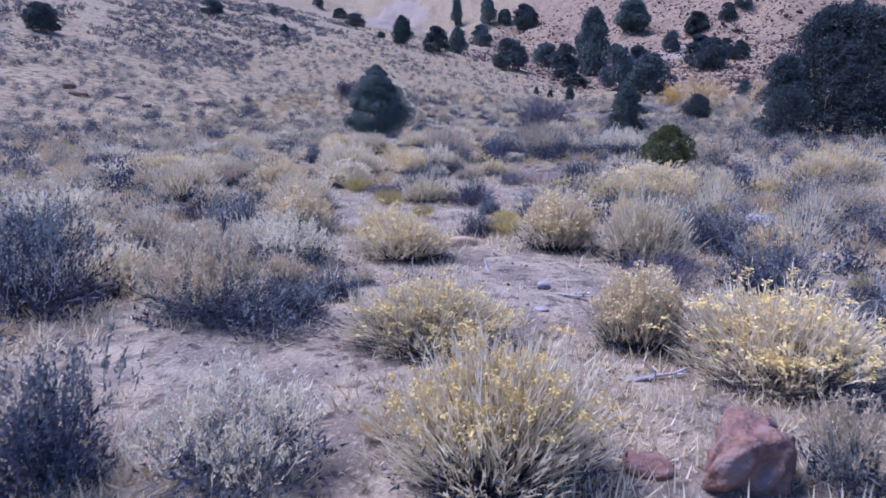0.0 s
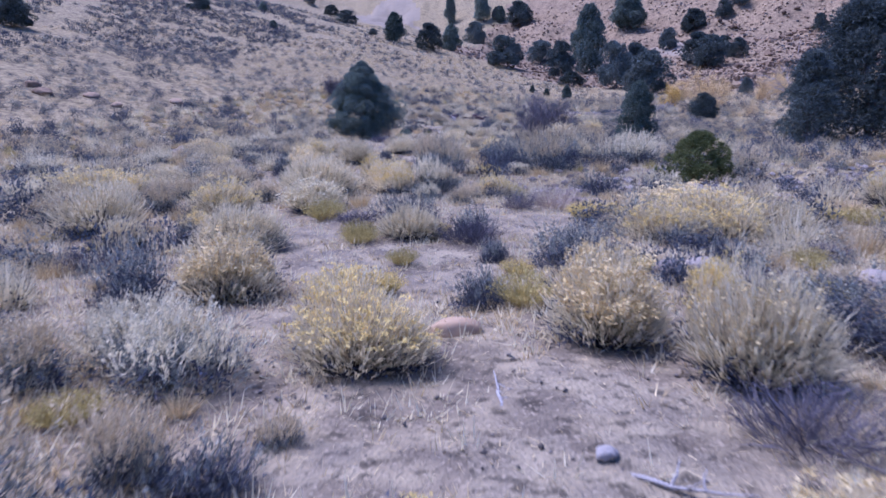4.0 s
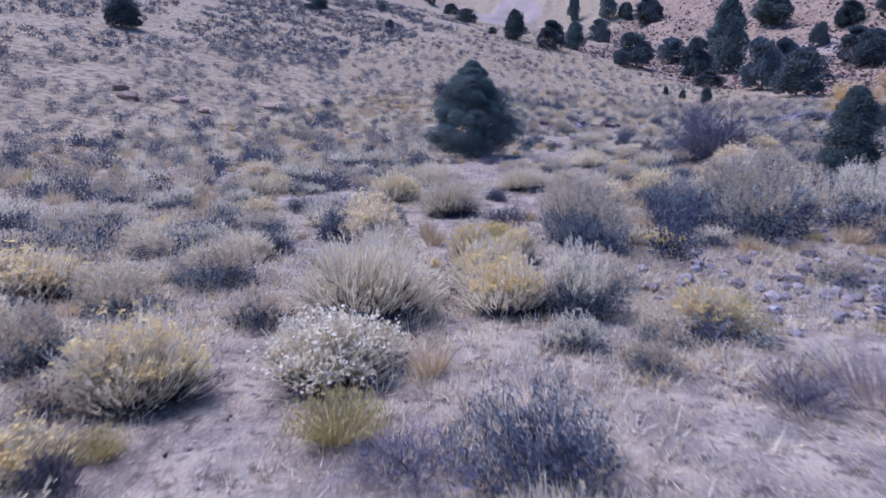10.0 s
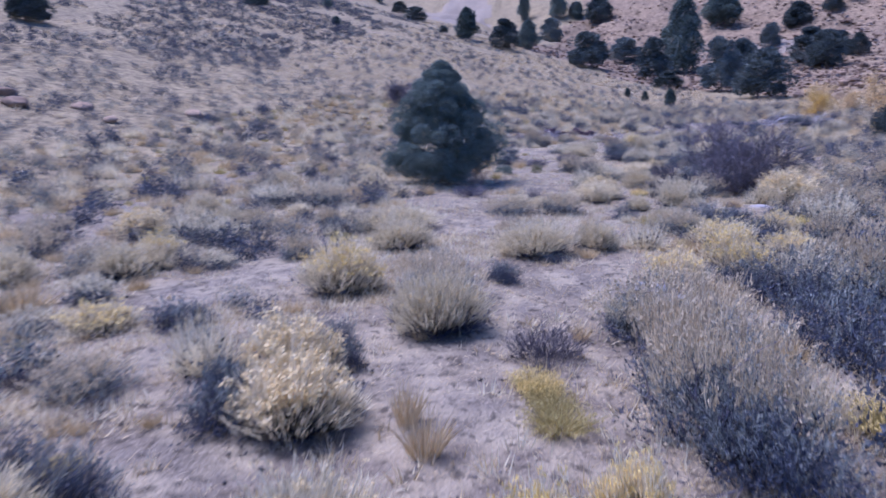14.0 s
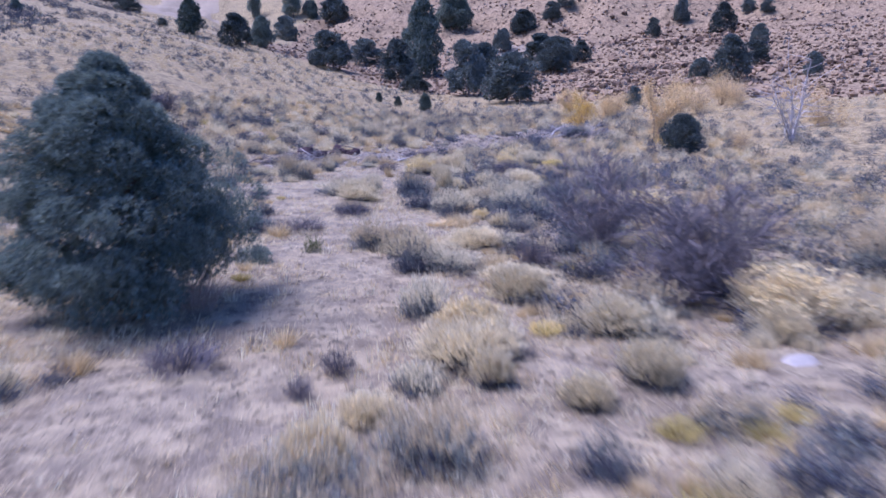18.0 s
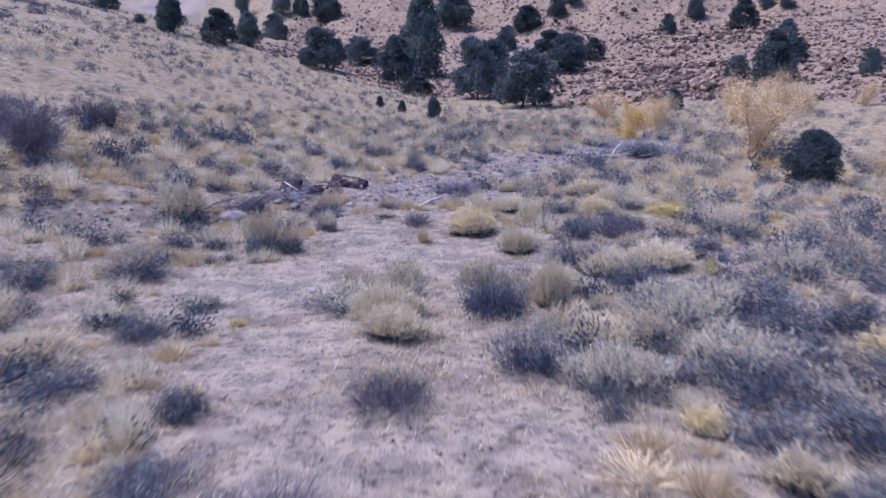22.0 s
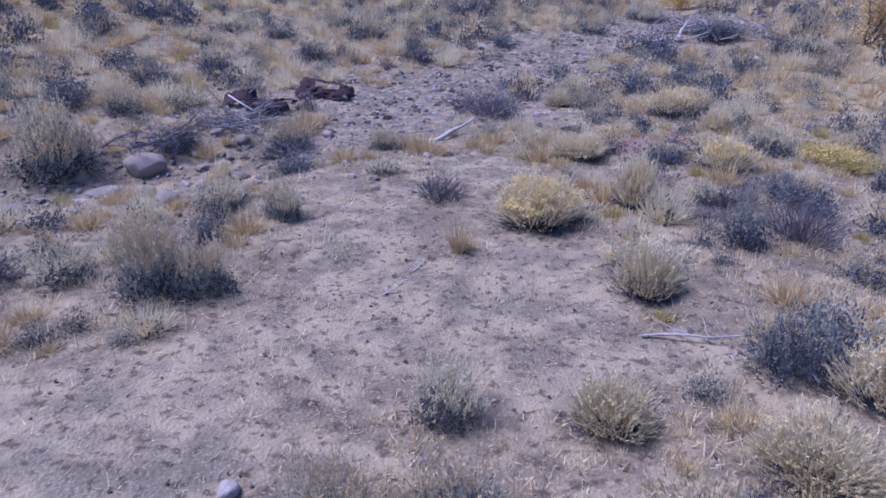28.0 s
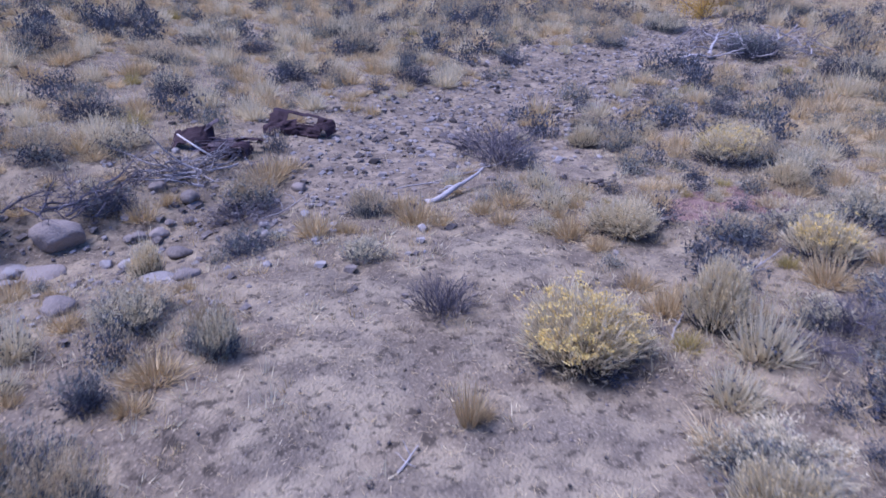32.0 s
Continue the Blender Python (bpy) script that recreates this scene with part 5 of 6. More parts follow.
def car_wreck(x, y, spin):
    """A burst car body: a curled wing, a sagging floor of slats and a torn wheel arch."""
    rng = np.random.default_rng(3)
    top = thing("car_wreck", "rusted crumpled car body with a curled wing lying in dry grass", "wreckage", "rusted wreckage in the grass")
    part("curled_wing", turned(shell(rng, 0.52, 0.60, 25, 178, 0.05), pose(-0.50, 0.30, 0.02, 34, 6, -8)), RUST, top, "curled dark rusted wing")
    part("torn_lip", turned(sheet(rng, 0.6, 0.16, 0.4, 0.03, 14, 8, 0.008), pose(-0.05, 0.30, 0.56, 10, -34, 12)), GREY_RUST, top, "torn lip of the wing")
    part("floor_pan", turned(sheet(rng, 1.5, 0.8, 0.05, 0.05, 24, 12, 0.01), pose(0.20, -0.05, 0.14, 16, 3, -14)), GREY_RUST, top, "sagging grey-brown floor pan")
    part("wheel_arch", turned(shell(rng, 0.26, 0.42, 0, 170, 0.06, 18, 8), pose(0.72, -0.42, 0.0, 6, 0, -24)), RUST, top, "torn dark wheel arch")
    part("side_panel", turned(sheet(rng, 0.8, 0.26, 0.3, 0.05, 16, 8, 0.008), pose(0.15, -0.58, 0.12, 62, 0, -18)), RUST, top, "buckled rusted side panel")
    part("door_panel", turned(windowed(sheet(rng, 0.75, 0.5, 0.2, 0.05, 16, 12, 0.01), 16, 12, 0.2, 0.75, 0.45, 0.85), pose(0.95, 0.1, 0.20, -20, 10, 16)), RUST, top, "bent rusted door with an empty window")
    rods(rng, top, 16, -0.5, 0.5, -0.40, 0.25, 0.20, 0.7, 0.011, GREY_RUST, "grey bent rail")
    for _ in range(7):
        at = pose(rng.uniform(-0.2, 1.1), rng.uniform(-0.75, 0.1), rng.uniform(0.03, 0.14), rng.uniform(-60, 60), rng.uniform(-40, 40), rng.uniform(0, 360))
        part("scrap_panel", turned(sheet(rng, rng.uniform(0.2, 0.42), rng.uniform(0.08, 0.2), 0.3, 0.03, 10, 7, 0.006), at), RUST, top, "crumpled scrap of rusted steel")
    return stand(top, x, y, spin, (1.05, 1.05, 1.1), sink=0.06)


def flattened_wreck(x, y, spin):
    """A flattened car body: an empty roof frame over folded panels."""
    rng = np.random.default_rng(5)
    top = thing("car_wreck", "dark maroon flattened car body lying in dry grass", "wreckage", "rusted wreckage in the grass")
    part("roof_frame", turned(windowed(sheet(rng, 1.55, 0.85, 0.30, 0.05, 30, 16, 0.02), 30, 16, 0.30, 0.86, 0.28, 0.80), pose(0, 0.1, 0.26, 30, 8, -14)), RUST, top, "buckled dark maroon roof frame")
    part("bonnet", turned(sheet(rng, 0.95, 0.5, 0.35, 0.06, 22, 12, 0.01), pose(-0.42, -0.22, 0.16, 48, -6, 6)), RUST, top, "buckled rusted bonnet")
    part("door_panel", turned(sheet(rng, 0.9, 0.34, 0.25, 0.06, 20, 10, 0.01), pose(0.28, -0.28, 0.12, 60, 6, -16)), RUST, top, "folded rusted door")
    part("rear_shell", turned(shell(rng, 0.30, 0.5, 0, 160, 0.08, 20, 9), pose(0.70, -0.05, 0.0, 12, 0, -30)), RUST, top, "crushed rear shell")
    for k in range(4):
        part("body_rib", limb(rng, (-0.7 + 0.42 * k, -0.25, 0.06), (0.2, 0.55, 0.5), 0.6, 0.022, 6, 0.25, 5)[0], GREY_RUST, top, "bent rusted rib")
    rods(rng, top, 6, -0.6, 0.5, -0.4, 0.2, 0.2, 0.6, 0.013, RUST, "bent rusted rail")
    return stand(top, x, y, spin, (1.05, 1.05, 1.1), sink=0.06)


ROOM += [(28.0, 89.4, 3.6), (27.0, 87.6, 2.0), (3.9, 81.0, 1.8), (6.5, 82.3, 1.5), (4.0, 79.8, 1.3), (2.6, 79.3, 1.2)]
car_wreck(3.95, 81.1, -10)
flattened_wreck(6.45, 82.4, -16)


def dead_limb(name, label, x, y, spin, length, radius, seed, branches=4, material=None, lift=0.0, wander=0.14):
    rng = np.random.default_rng(seed)
    top = thing(name, label, "dead wood")
    made, pts = limb(rng, (-length / 2, 0, radius * 0.8), (1, 0, 0.02), length, radius, 8, wander, 7)
    made[0][:, 2] = np.abs(made[0][:, 2] - radius * 0.6) * 0.7
    part("trunk", made, material or GREY_WOOD, top, smooth=True)
    for _ in range(branches):
        j = rng.integers(2, 8)
        way = np.array([rng.normal() * 0.5, rng.choice([-1, 1]) * rng.uniform(0.4, 1), rng.uniform(0.05, 0.5)])
        start = [pts[j][0], pts[j][1], abs(pts[j][2]) * 0.6]
        part("branch", limb(rng, start, way, length * rng.uniform(0.2, 0.45), radius * 0.45, 5, 0.22, 5)[0], material or GREY_WOOD, top)
    stand(top, x, y, spin, sink=0.01 - lift)
    return top


def brush_pile(label, x, y, spin, wide, tall, count, material, seed):
    """A heap of dead branches: each thick one a part, the fine twigs as one mass."""
    rng = np.random.default_rng(seed)
    top = thing("brush_pile", label, "dead wood")
    twigs = []
    for _ in range(count):
        a, up = rng.normal() * 0.8, rng.uniform(0.02, 0.28)
        start = np.array([rng.normal() * wide * 0.2 - np.cos(a) * wide * 0.25, rng.normal() * wide * 0.13 - np.sin(a) * wide * 0.25, rng.uniform(0.02, 0.6) * tall])
        made, pts = limb(rng, start, (np.cos(a), np.sin(a), up), wide * rng.uniform(0.4, 0.75), rng.uniform(0.016, 0.036), 6, 0.2, 5)
        made[0][:, 2] = np.maximum(made[0][:, 2], 0.012)
        part("branch", made, material, top)
        for _ in range(12):
            j = rng.integers(1, 7)
            twigs.append(limb(rng, pts[j], pts[j] - pts[j - 1] + rng.normal(size=3) * 0.14, wide * rng.uniform(0.12, 0.32), 0.009, 4, 0.25, 3)[0])
    part("twig_mass", joined(*twigs), TWIG, top, "dark fine twigs", kind="stuff")
    ROOM.append((x, y, wide * 0.35))
    return stand(top, x, y, spin, sink=0.02)


pole = thing("pole", "pale straight pole lying against the rusted wreck", "pole")
part("shaft", tube([(3.10, 80.9, 2.34), (3.52, 80.6, 2.06), (3.98, 80.25, up_at(3.98, 80.25) + 0.06)], [0.024, 0.027, 0.03], 8), POLE_WHITE, pole, smooth=True)
dead_limb("fallen_log", "bleached grey fallen log on bare soil", 9.35, 75.85, 18, 2.1, 0.11, 22, 1, PALE_WOOD)
dead_limb("tree_stump", "dark charred knot of a stump on bare soil", 8.05, 75.2, 40, 0.42, 0.14, 23, 2, BARK)
for k, (x, y, spin, wide, tall, count) in enumerate([(0.7, 77.9, 0, 2.0, 0.55, 18), (1.6, 78.0, 60, 1.5, 0.75, 14), (3.0, 79.1, 170, 2.3, 0.35, 20), (3.9, 79.8, 20, 1.8, 0.4, 14)]):
    brush_pile("heap of dark dead branches on the bank of the wash", x, y, spin, wide, tall, count, GREY_WOOD if k > 1 else TWIG, 140 + k)
for k, (x, y, spin, wide) in enumerate([(26.9, 91.2, 20, 3.6), (28.4, 90.6, 80, 3.8), (30.6, 89.8, 140, 3.6), (30.0, 87.6, 0, 3.4)]):
    brush_pile("grey heap of driftwood branches beside the wash", x, y, spin, wide, 0.7, 18, GREY_WOOD, 150 + k)
for k in range(7):
    dead_limb("driftwood", "bleached tangled driftwood piled beside the wash", 26.2 + 0.6 * k, 89.0 + 0.5 * (k % 3), 47 * k, 3.2, 0.10, 24 + k, 7, PALE_WOOD, lift=0.12 * (k % 3), wander=0.3)
for k, (x, y, s, l, r) in enumerate([(4.9, 66.3, 20, 0.7, 0.02), (8.8, 63.6, -12, 1.9, 0.03), (9.2, 63.2, 30, 1.3, 0.025), (10.3, 68.6, 25, 1.0, 0.03), (5.6, 67.2, 35, 0.5, 0.022),
                                     (1.75, 1.9, -40, 0.9, 0.028), (1.9, -0.6, 15, 0.7, 0.04), (0.7, 3.6, 80, 0.7, 0.025), (1.4, 78.2, 8, 1.8, 0.03), (3.4, 79.3, -6, 2.4, 0.028), (3.0, 79.7, 14, 1.8, 0.03), (2.5, 79.3, 22, 2.0, 0.025), (3.9, 79.0, 3, 1.6, 0.03), (2.2, 79.8, -14, 1.4, 0.025), (9.3, 77.0, 6, 2.6, 0.03), (10.8, 77.2, -4, 2.2, 0.025), (5.6, 76.6, 9, 1.6, 0.03), (12.5, 72.4, -28, 1.3, 0.03), (12.6, 69.8, -25, 1.5, 0.03), (2.0, 58.9, 5, 0.6, 0.02), (-1.2, 62.4, 8, 1.2, 0.03)]):
    dead_limb("branch", "grey fallen branch lying on the soil", x, y, s, l, r, 60 + k, 3)
rng = np.random.default_rng(8)
dung = thing("dung_pile", "dark dung pile on bare soil", "dung")
for _ in range(12):
    part("lump", turned(boulder(rng, rng.uniform(0.12, 0.28), 0.45, 1), pose(rng.normal() * 0.24, rng.normal() * 0.16, 0)), BARK, dung, smooth=True)
ROOM.append((12.75, 75.5, 0.5))
stand(dung, 12.75, 75.5, sink=0.0)

# ---- brush and grass without number ----
rng = np.random.default_rng(99)
bare = np.array(CLEAR + CLEAR2 + CLEAR3 + CLEAR4)
room = np.array(ROOM)


def free(x, y, r):
    """How far a place is from shrubs and bare ground."""
    a = (np.hypot(x[:, None] - room[:, 0], y[:, None] - room[:, 1]) - room[:, 2] * 0.8).min(1) - r
    b = (np.hypot(x[:, None] - bare[:, 0], y[:, None] - bare[:, 1]) - bare[:, 2]).min(1) - r * 0.6
    return np.minimum(a, b)


fill = np.random.default_rng(404)
for kind, count, w0, w1, ratio in [("sage", 34, 0.7, 1.4, 0.60), ("sagd", 44, 0.7, 1.5, 0.58), ("rabp", 34, 0.7, 1.3, 0.60), ("raby", 10, 0.7, 1.2, 0.60), ("snak", 26, 0.3, 0.6, 0.52), ("tuft", 120, 0.25, 0.5, 0.7), ("dead", 16, 0.4, 0.8, 0.6)]:
    left = count
    for _ in range(4000):
        x, y, w = fill.uniform(-12, 20), fill.uniform(-4, 92), fill.uniform(w0, w1)
        d = float(seen_from_path(np.array([x]), np.array([y]))[0])
        wet = min(float(along(np.array([x]), np.array([y]), WASH_EAST)[0]) - 2.2, float(along(np.array([x]), np.array([y]), WASH_WEST)[0]) - 0.6)
        if (4.2 if kind not in ("tuft", "snak") else 2.0) < d < 9.5 and 0.5 < y < 62 and (kind != "sagd" or x > 1) and wet > 0 and free(np.array([x]), np.array([y]), w * 0.30)[0] > 0:
            grow(kind, x, y, w, w * ratio * fill.uniform(0.85, 1.2))
            room = np.array(ROOM)
            left -= 1
            if not left:
                break


def template(n, size, low, seed, kind):
    r = np.random.default_rng(seed)
    if kind == "dome":
        p, out = dome(r, n, low, 0.30)
        p = p * 0.88
        v, f = spikes(r, p - unit(out) * size * 0.4, unit(out * [0.6, 0.6, 1] + r.normal(size=out.shape) * 0.8), r.uniform(0.6, 1.3, n) * size, size * 0.5)
    elif kind == "tips":
        p, out = dome(r, n, 0.30, 0.80)
        v, f = spikes(r, p * [1, 1, 0.88], unit(out * [0.5, 0.5, 1] + [0, 0, 0.3] + r.normal(size=out.shape) * 0.25), r.uniform(0.6, 1.3, n) * size, size * 0.28)
    else:
        tips, _ = dome(r, n, 0.1, 0.6)
        at = tips * [0.45, 0.45, 0] + r.normal(size=tips.shape) * [0.06, 0.06, 0]
        v, f = spikes(r, at, unit(tips - at), np.linalg.norm(tips - at, axis=1), size)
    return v * [0.5, 0.5, 1.0], f


def strewn(name, label, material, places, n, size, seed, kind="dome"):
    """Many small plants in one mesh."""
    r = np.random.default_rng(seed)
    temps = [template(n, size, 0.0, seed + k, kind) for k in range(5)]
    x, y, w, h = places.T
    z = height(x, y)
    verts, faces, at = [], [], 0
    pick, spin = r.integers(0, 5, len(x)), r.uniform(0, 2 * np.pi, len(x))
    for k in range(5):
        v, f = temps[k]
        s = np.flatnonzero(pick == k)
        c, d = np.cos(spin[s])[:, None], np.sin(spin[s])[:, None]
        vx = (c * v[:, 0] - d * v[:, 1]) * w[s][:, None] + x[s][:, None]
        vy = (d * v[:, 0] + c * v[:, 1]) * w[s][:, None] + y[s][:, None]
        vz = v[:, 2] * h[s][:, None] + z[s][:, None] - 0.02
        verts.append(np.stack([vx, vy, vz], -1).reshape(-1, 3))
        faces.append((np.arange(len(s))[:, None, None] * len(v) + f[None] + at).reshape(-1, f.shape[1]))
        at += len(s) * len(v)
    ob = new(name, mesh_of(name, np.concatenate(verts), np.concatenate(faces), material))
    return tagged(ob, label, "vegetation", kind="stuff")


def scatter(count, x0, x1, y0, y1, w0, w1, ratio, keep):
    x, y = rng.uniform(x0, x1, count), rng.uniform(y0, y1, count)
    w = rng.uniform(w0, w1, count)
    ok = keep(x, y, w)
    return np.stack([x, y, w, w * ratio * rng.uniform(0.8, 1.25, count)], 1)[ok]


def spread_out(places, gap):
    """Thin out plants that stand in one another."""
    cells, kept = {}, []
    for row in places:
        key = (int(row[0] // 2.5), int(row[1] // 2.5))
        close = [o for i in (-1, 0, 1) for j in (-1, 0, 1) for o in cells.get((key[0] + i, key[1] + j), ())]
        if all((o[0] - row[0]) ** 2 + (o[1] - row[1]) ** 2 > (gap * (o[2] + row[2]) / 2) ** 2 for o in close):
            cells.setdefault(key, []).append(row)
            kept.append(row)
    return np.array(kept)


def floor_near(x, y, w):
    d = np.minimum(seen_from_path(x, y), along(x, y, [(7, 71), (12, 84), (20, 100)]))
    wash = np.minimum(along(x, y, WASH_EAST) - 2.3, along(x, y, WASH_WEST) - np.where(x > 6, 2.2, 1.2))
    d2 = seen_from_path(x, y)
    return (d < 26) & ((stony(x, y) < 0) | (rng.uniform(size=len(x)) < 0.42)) & (d2 > 3.4) & ((y > 0.5) | (d2 > 4.5)) & (free(x, y, w * 0.16) > 0) & (wash > 0)


mid = spread_out(scatter(17000, -26, 44, -8, 124, 0.5, 1.5, 0.60, floor_near), 0.50)
mid[:, 2:] *= np.where(mid[:, 1] > 78, 1.25, 1.0)[:, None]
sort = rng.uniform(size=len(mid))
sort = np.where((mid[:, 1] > 68) & (rng.uniform(size=len(mid)) < np.where((mid[:, 0] < 5) & (mid[:, 1] > 82), 0.18, np.where(mid[:, 0] > 12, 0.22, 0.55))), 0.5 + 0.43 * sort, sort)
away = seen_from_path(mid[:, 0], mid[:, 1])
for low, high, n, size, fan_n, fan_size in [(0, 9, 460, 0.10, 420, 0.032), (9, 24, 360, 0.125, 280, 0.041), (24, 99, 300, 0.15, 200, 0.05)]:
    here = (away >= low) & (away < high)
    strewn("sagebrush_stand", "grey-green sagebrush covering the canyon floor", SAGE, mid[here & (sort < 0.19)], n, size, 200)
    strewn("old_sagebrush_stand", "dark old sagebrush covering the canyon floor", SAGE_DIM, mid[here & (sort >= 0.19) & (sort < 0.45)] * [1, 1, 1.2, 1.2], n, size, 210)
    strewn("sagebrush_bloom", "tan dry flower stalks over the sagebrush", TAN_BLOOM, mid[here & (sort < 0.24)] * [1, 1, 1.02, 1.05], n * 2 // 3, size * 1.1, 233, "tips")
    strewn("rabbitbrush_stand", "straw-coloured rabbitbrush covering the canyon floor", STRAW, mid[here & (sort >= 0.45) & (sort < 0.61)], fan_n, fan_size, 220, "fan")
    strewn("rabbitbrush_bloom", "cream seed heads over the rabbitbrush", CREAM, mid[here & (sort >= 0.45) & (sort < 0.61)], fan_n // 3, size * 0.8, 236, "tips")
    strewn("bunch_grass_stand", "straw-coloured bunch grass covering the canyon floor", GRASS, mid[here & (sort >= 0.61) & (sort < 0.93)] * [1, 1, 1.0, 0.8], fan_n * 2 // 3, fan_size, 225, "fan")
    strewn("yellow_brush_stand", "olive-yellow low brush on the canyon floor", OLIVE, mid[here & (sort >= 0.93)] * [1, 1, 0.7, 0.6], fan_n * 2 // 3, fan_size, 230, "fan")
# The same painted shade for the insides of the strewn brush.
strewn("brush_undergrowth", "inner twigs of the brush, coloured dark for the shade within", INNER_SHADE, mid[(away < 12) & (sort < 0.61)] * [1, 1, 0.82, 0.6], 170, 0.15, 238)


def slope(x, y, w):
    d = np.minimum(seen_from_path(x, y), along(x, y, [(7, 71), (12, 84), (20, 100)]))
    back = np.hypot(x, y - 30)
    thin = rng.uniform(size=len(x)) < np.clip(95 / np.maximum(back, 1), 0.2, 1)
    ahead = (y > 0.55 * np.abs(x) - 6) | ((x > 0) & (y > 0.42 * x + 4))
    patch = lattice(x / 9, y / 9, 12) + 0.5 * lattice(x / 3.5, y / 3.5, 13) > -0.45 + 0.25 * (back > 140)
    return (d > 25) & thin & ahead & patch & ~rocky(x, y) & (np.hypot((x + 18) / 26, (y - 400) / 95) > 1)


hill = spread_out(scatter(180000, -150, 200, 0, 300, 0.5, 1.5, 0.55, slope), 0.60)
hill[:, 2:] *= (1 + np.clip(np.hypot(hill[:, 0], hill[:, 1] - 30) / 300, 0, 0.7))[:, None]
sort = rng.uniform(size=len(hill))
sort = np.where((hill[:, 1] > 88) & (hill[:, 0] > -28) & (rng.uniform(size=len(hill)) < 0.52), 0.44 + 0.56 * sort, np.where((hill[:, 0] < -26) & (rng.uniform(size=len(hill)) < 0.35), 0.14 + 0.3 * sort, sort))
old = (hill[:, 0] < 0) | (rng.uniform(size=len(hill)) < 0.35)
back = np.minimum(seen_from_path(hill[:, 0], hill[:, 1]), along(hill[:, 0], hill[:, 1], [(7, 71), (12, 84), (20, 100)]))
for low, high, n, size in [(0, 48, 230, 0.12), (48, 999, 46, 0.27)]:
    here = (back >= low) & (back < high)
    strewn("slope_sagebrush", "grey sagebrush dotting the hillside", SAGE, hill[here & (sort < 0.14)], n, size, 240)
    strewn("slope_old_sagebrush", "dark sagebrush dotting the hillside", SAGE_DIM, hill[here & (sort >= 0.14) & (sort < 0.44) & (old | (sort < 0.24))] * [1, 1, 1.1, 1.1], n, size, 250)
    strewn("slope_dry_brush", "straw-coloured brush dotting the hillside", TAN_BLOOM, hill[here & (sort >= 0.44) & (sort < 0.68)] * [1, 1, 1.05, 0.7], n * 2 // 3, size, 260)
    strewn("slope_pale_brush", "golden bunch grass dotting the hillside", GRASS, hill[here & (sort >= 0.68)] * [1, 1, 1.0, 0.6], n * 2 // 3, size, 265)


def on_rocks(x, y, w):
    return rocky(x, y) & (rng.uniform(size=len(x)) < 0.6)


crag = scatter(30000, -20, 260, 100, 370, 0.45, 1.5, 0.6, on_rocks)
strewn("slope_rubble_brush", "dull brush between the rocks of the far slope", SAGE_DIM, crag[:2400] * [1, 1, 1.3, 1.3], 34, 0.45, 270)
temps = [boulder(np.random.default_rng(300 + k), 1.0, 0.5 + 0.06 * k, 1, 0.6) for k in range(5)]
ledge = np.concatenate([np.stack([cx0 + r0.normal(size=70) * 11, cy0 + r0.normal(size=70) * 5, r0.uniform(0.6, 2.6, 70), r0.uniform(0.6, 2.6, 70)], 1) for r0 in (np.random.default_rng(71),) for cx0, cy0 in [(95, 180), (76, 145), (112, 204), (123, 234), (86, 160), (132, 216), (111, 262), (104, 150)]])
scree = scatter(9000, 40, 170, 101, 230, 0.25, 0.9, 0.6, on_rocks)
crag = np.concatenate([crag[:2400], ledge, crag[2400:9400], scree])
rubble = [turned(temps[k % 5], pose(x, y, up_at(x, y), 0, 0, 50 * k) @ Matrix.Diagonal((w, w, w, 1))) for k, (x, y, w, h) in enumerate(crag[2400:].tolist())]
tagged(new("slope_rubble", mesh_of("slope_rubble", *joined(*rubble), RUBBLE)), "reddish rock rubble on the far slope", "rocks", kind="stuff")


def grassy(x, y, w):
    d = seen_from_path(x, y)
    keep = np.clip(0.75 + 0.6 * lattice(x / 2.3, y / 2.3, 14) + 0.3 * lattice(x / 0.8, y / 0.8, 15), 0, 1)
    b = (np.hypot(x[:, None] - bare[:, 0], y[:, None] - bare[:, 1]) - bare[:, 2]).min(1)
    keep = keep * np.clip(0.10 + b * 0.8, 0.10, 1) * np.clip(along(x, y, WASH_WEST) - 1.6, 0.12, 1) * np.where(stony(x, y) > 0, 0.45, 1)
    return ((d < 22) | (y > 70)) & (rng.uniform(size=len(x)) < keep * np.where(y > 70, 0.9, np.clip(9 / (d + 3), 0.25, 1.0)))


def grass_field(count, x0, x1, y0, y1):
    return scatter(count, x0, x1, y0, y1, 0.2, 0.75, 0.4, grassy)


straw = np.concatenate([grass_field(64000, -12, 16, -8, 25), grass_field(52000, -12, 18, 25, 60), grass_field(62000, -14, 32, 60, 106)])
strewn("dry_grass", "dry straw-coloured grass scattered over the soil", GRASS, straw[::2], 10, 0.06, 280, "fan")
strewn("pale_grass", "faded grey-straw grass scattered over the soil", STRAW, straw[1::2], 9, 0.074, 290, "fan")


def litter(x, y, w):
    d = seen_from_path(x, y)
    return (d < 16) & (rng.uniform(size=len(x)) < np.clip(5 / (d + 2), 0.2, 1))


bits = scatter(15000, -12, 20, -8, 92, 0.02, 0.07, 0.5, litter)
temps = [boulder(np.random.default_rng(330 + k), 1.0, 0.42 + 0.1 * k, 1, 0.7) for k in range(4)]
vs, fs = [], []
bz = height(bits[:, 0], bits[:, 1])
tv = np.stack([t[0] for t in temps])[np.arange(len(bits)) % 4] * bits[:, 2][:, None, None] + np.stack([bits[:, 0], bits[:, 1], bz], 1)[:, None]
tf = (np.array(temps[0][1])[None] + (np.arange(len(bits)) * tv.shape[1])[:, None, None]).reshape(-1, 3)
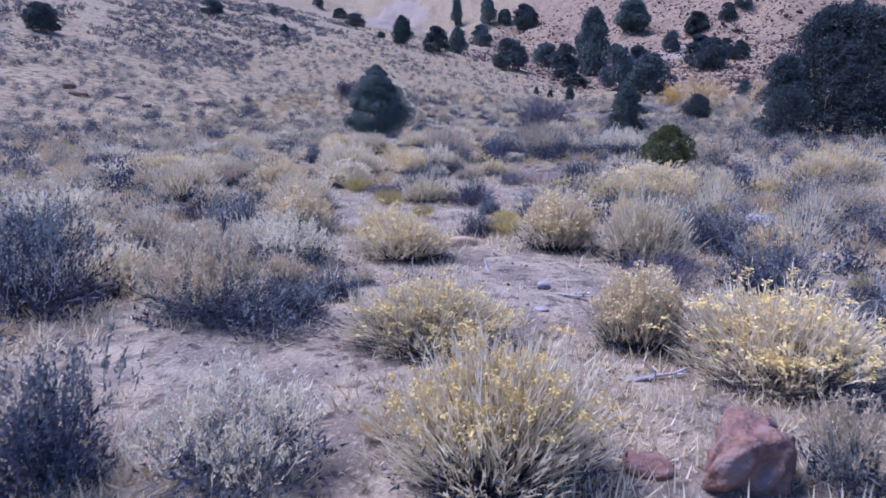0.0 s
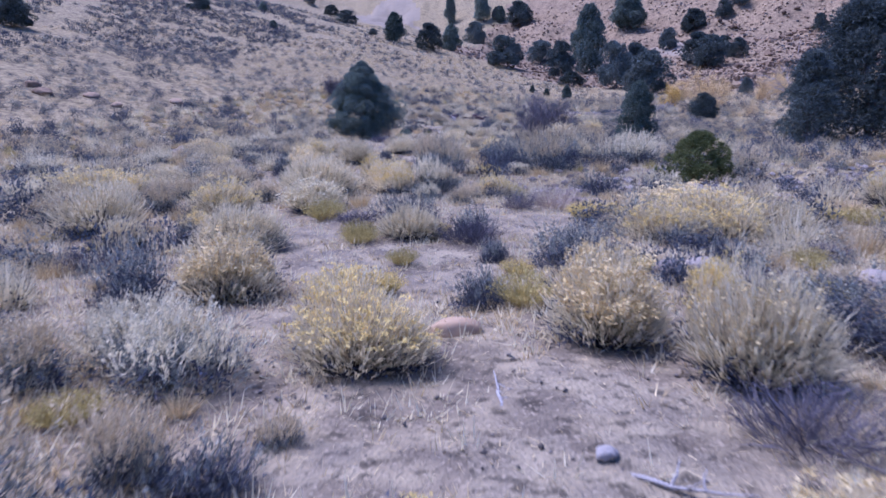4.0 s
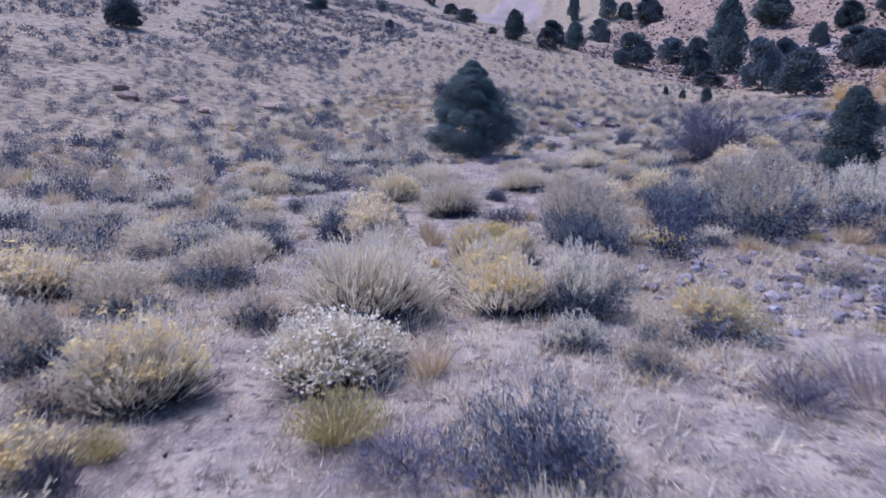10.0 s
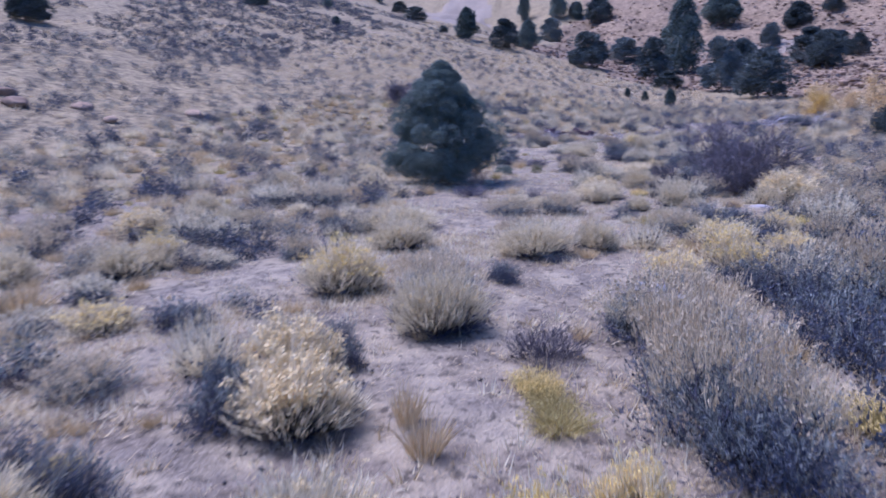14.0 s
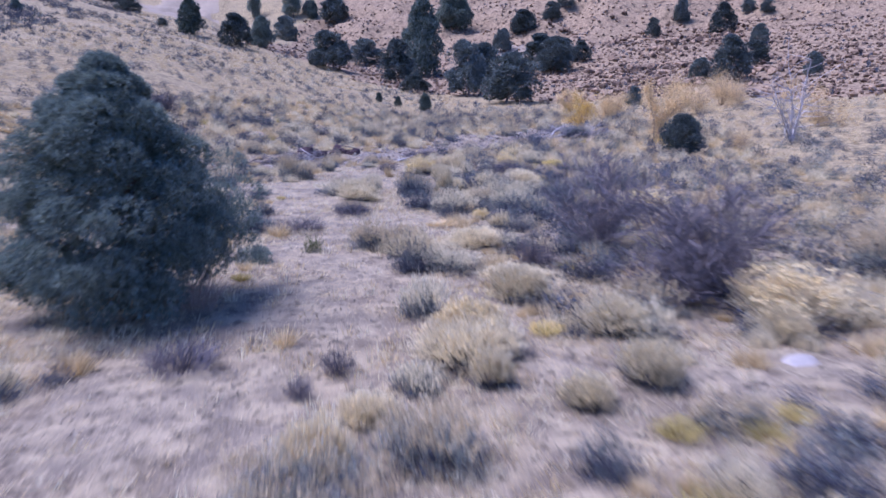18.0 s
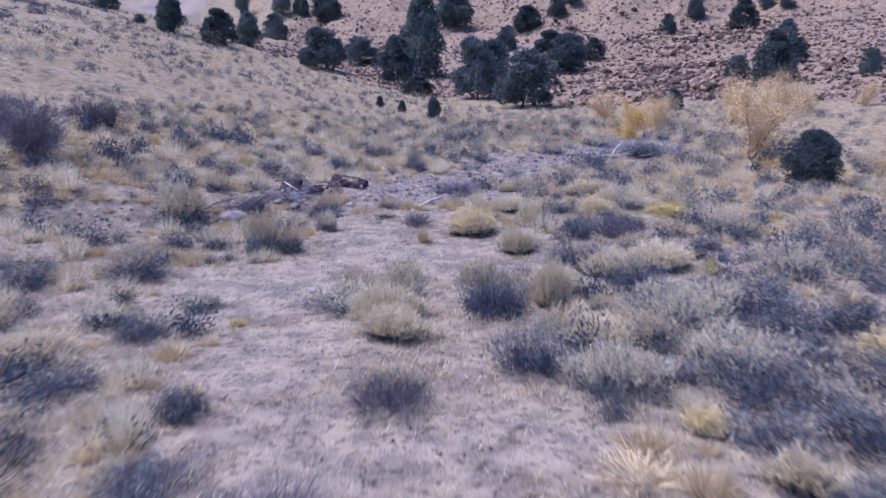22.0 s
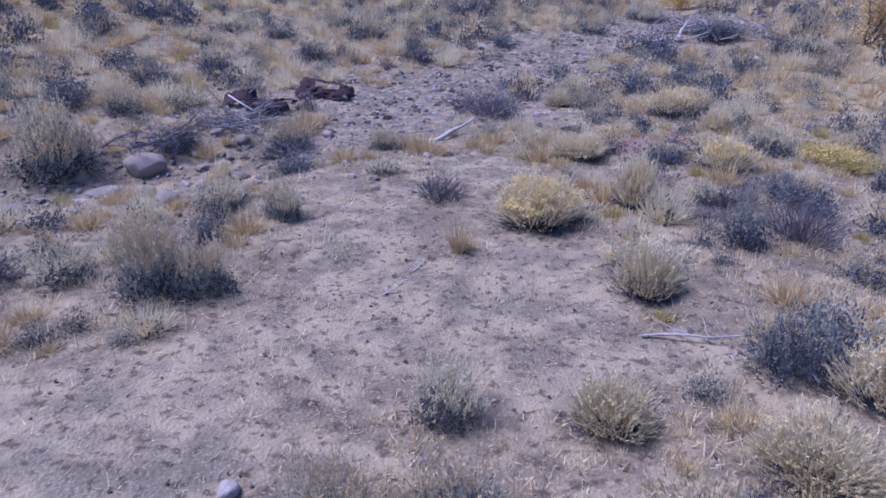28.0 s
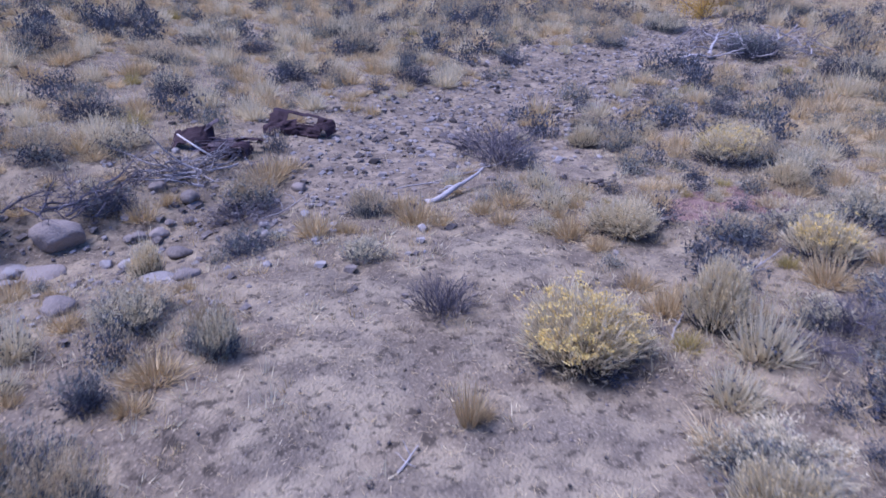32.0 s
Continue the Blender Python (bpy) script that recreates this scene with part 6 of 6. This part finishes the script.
tagged(new("pebbles", mesh_of("pebbles", tv.reshape(-1, 3), tf, STONE)), "small grey pebbles scattered over the soil", "pebbles", kind="stuff")


def gravel(line, count, spread, low, high, seed):
    """Loose stones of a dry wash, too many to count."""
    r = np.random.default_rng(seed)
    pts = np.array(line, float)
    run = np.r_[0, np.cumsum(np.linalg.norm(np.diff(pts, axis=0), axis=1))]
    s = min(run[-1], 62) * (1 - r.uniform(size=count) ** 0.8) if run[-1] < 40 else r.uniform(0, 62, count)
    x = np.interp(s, run, pts[:, 0]) + r.normal(size=count) * spread
    y = np.interp(s, run, pts[:, 1]) + r.normal(size=count) * spread
    w = low + (high - low) * r.uniform(size=count) ** 4
    v = np.stack([t[0] for t in temps])[r.integers(0, 4, count)] * w[:, None, None] + np.stack([x, y, height(x, y) - 0.10 * w], 1)[:, None]
    f = (np.array(temps[0][1])[None] + (np.arange(count) * v.shape[1])[:, None, None]).reshape(-1, 3)
    return v.reshape(-1, 3), f


tagged(new("wash_gravel", mesh_of("wash_gravel", *joined(gravel(WASH_EAST, 7500, 1.6, 0.03, 0.46, 1), gravel(WASH_WEST, 3200, 2.8, 0.03, 0.30, 2)), STONE)), "grey stones covering the dry wash", "gravel", kind="stuff")
FIELD = [(8.0, 79.5), (15, 86.8), (21, 90.5), (31, 95)]
FIELD_EAST = [(14, 82.5), (19, 83.2), (24.5, 86)]
tagged(new("stone_field", mesh_of("stone_field", *joined(gravel(FIELD, 1500, 3.9, 0.04, 0.42, 4), gravel(FIELD_EAST, 900, 1.8, 0.04, 0.42, 6)), STONE)), "grey and brown stones strewn beyond the wash", "stones", kind="stuff")
tagged(new("stone_field", mesh_of("stone_field", *joined(gravel(FIELD, 1300, 3.9, 0.04, 0.36, 5), gravel(FIELD_EAST, 500, 1.8, 0.04, 0.36, 7)), PALE_STONE)), "pale stones strewn beyond the wash", "stones", kind="stuff")
tagged(new("wash_gravel", mesh_of("wash_gravel", *gravel(WASH_WEST, 5200, 2.7, 0.03, 0.28, 3), PALE_STONE)), "pale stones lying in the dry wash", "gravel", kind="stuff")


def matted(count, seed):
    """Loose straw lying on the soil."""
    r = np.random.default_rng(seed)
    x, y = r.uniform(-12, 20, count), r.uniform(-7, 92, count)
    d = seen_from_path(x, y)
    ok = (d < 13) & (r.uniform(size=count) < np.clip(0.5 + 0.7 * lattice(x / 1.6, y / 1.6, 21), 0.08, 1) * np.clip(5 / (d + 1.5), 0.25, 1))
    x, y = x[ok], y[ok]
    n = len(x)
    a = r.uniform(0, 2 * np.pi, n)
    way = unit(np.stack([np.cos(a), np.sin(a), r.uniform(0.0, 0.5, n)], 1))
    return spikes(r, np.stack([x, y, height(x, y) + 0.012], 1), way, r.uniform(0.05, 0.18, n), r.uniform(0.003, 0.008, n))


tagged(new("straw_litter", mesh_of("straw_litter", *matted(330000, 31), GRASS)), "loose dry straw lying on the soil", "straw", kind="stuff")
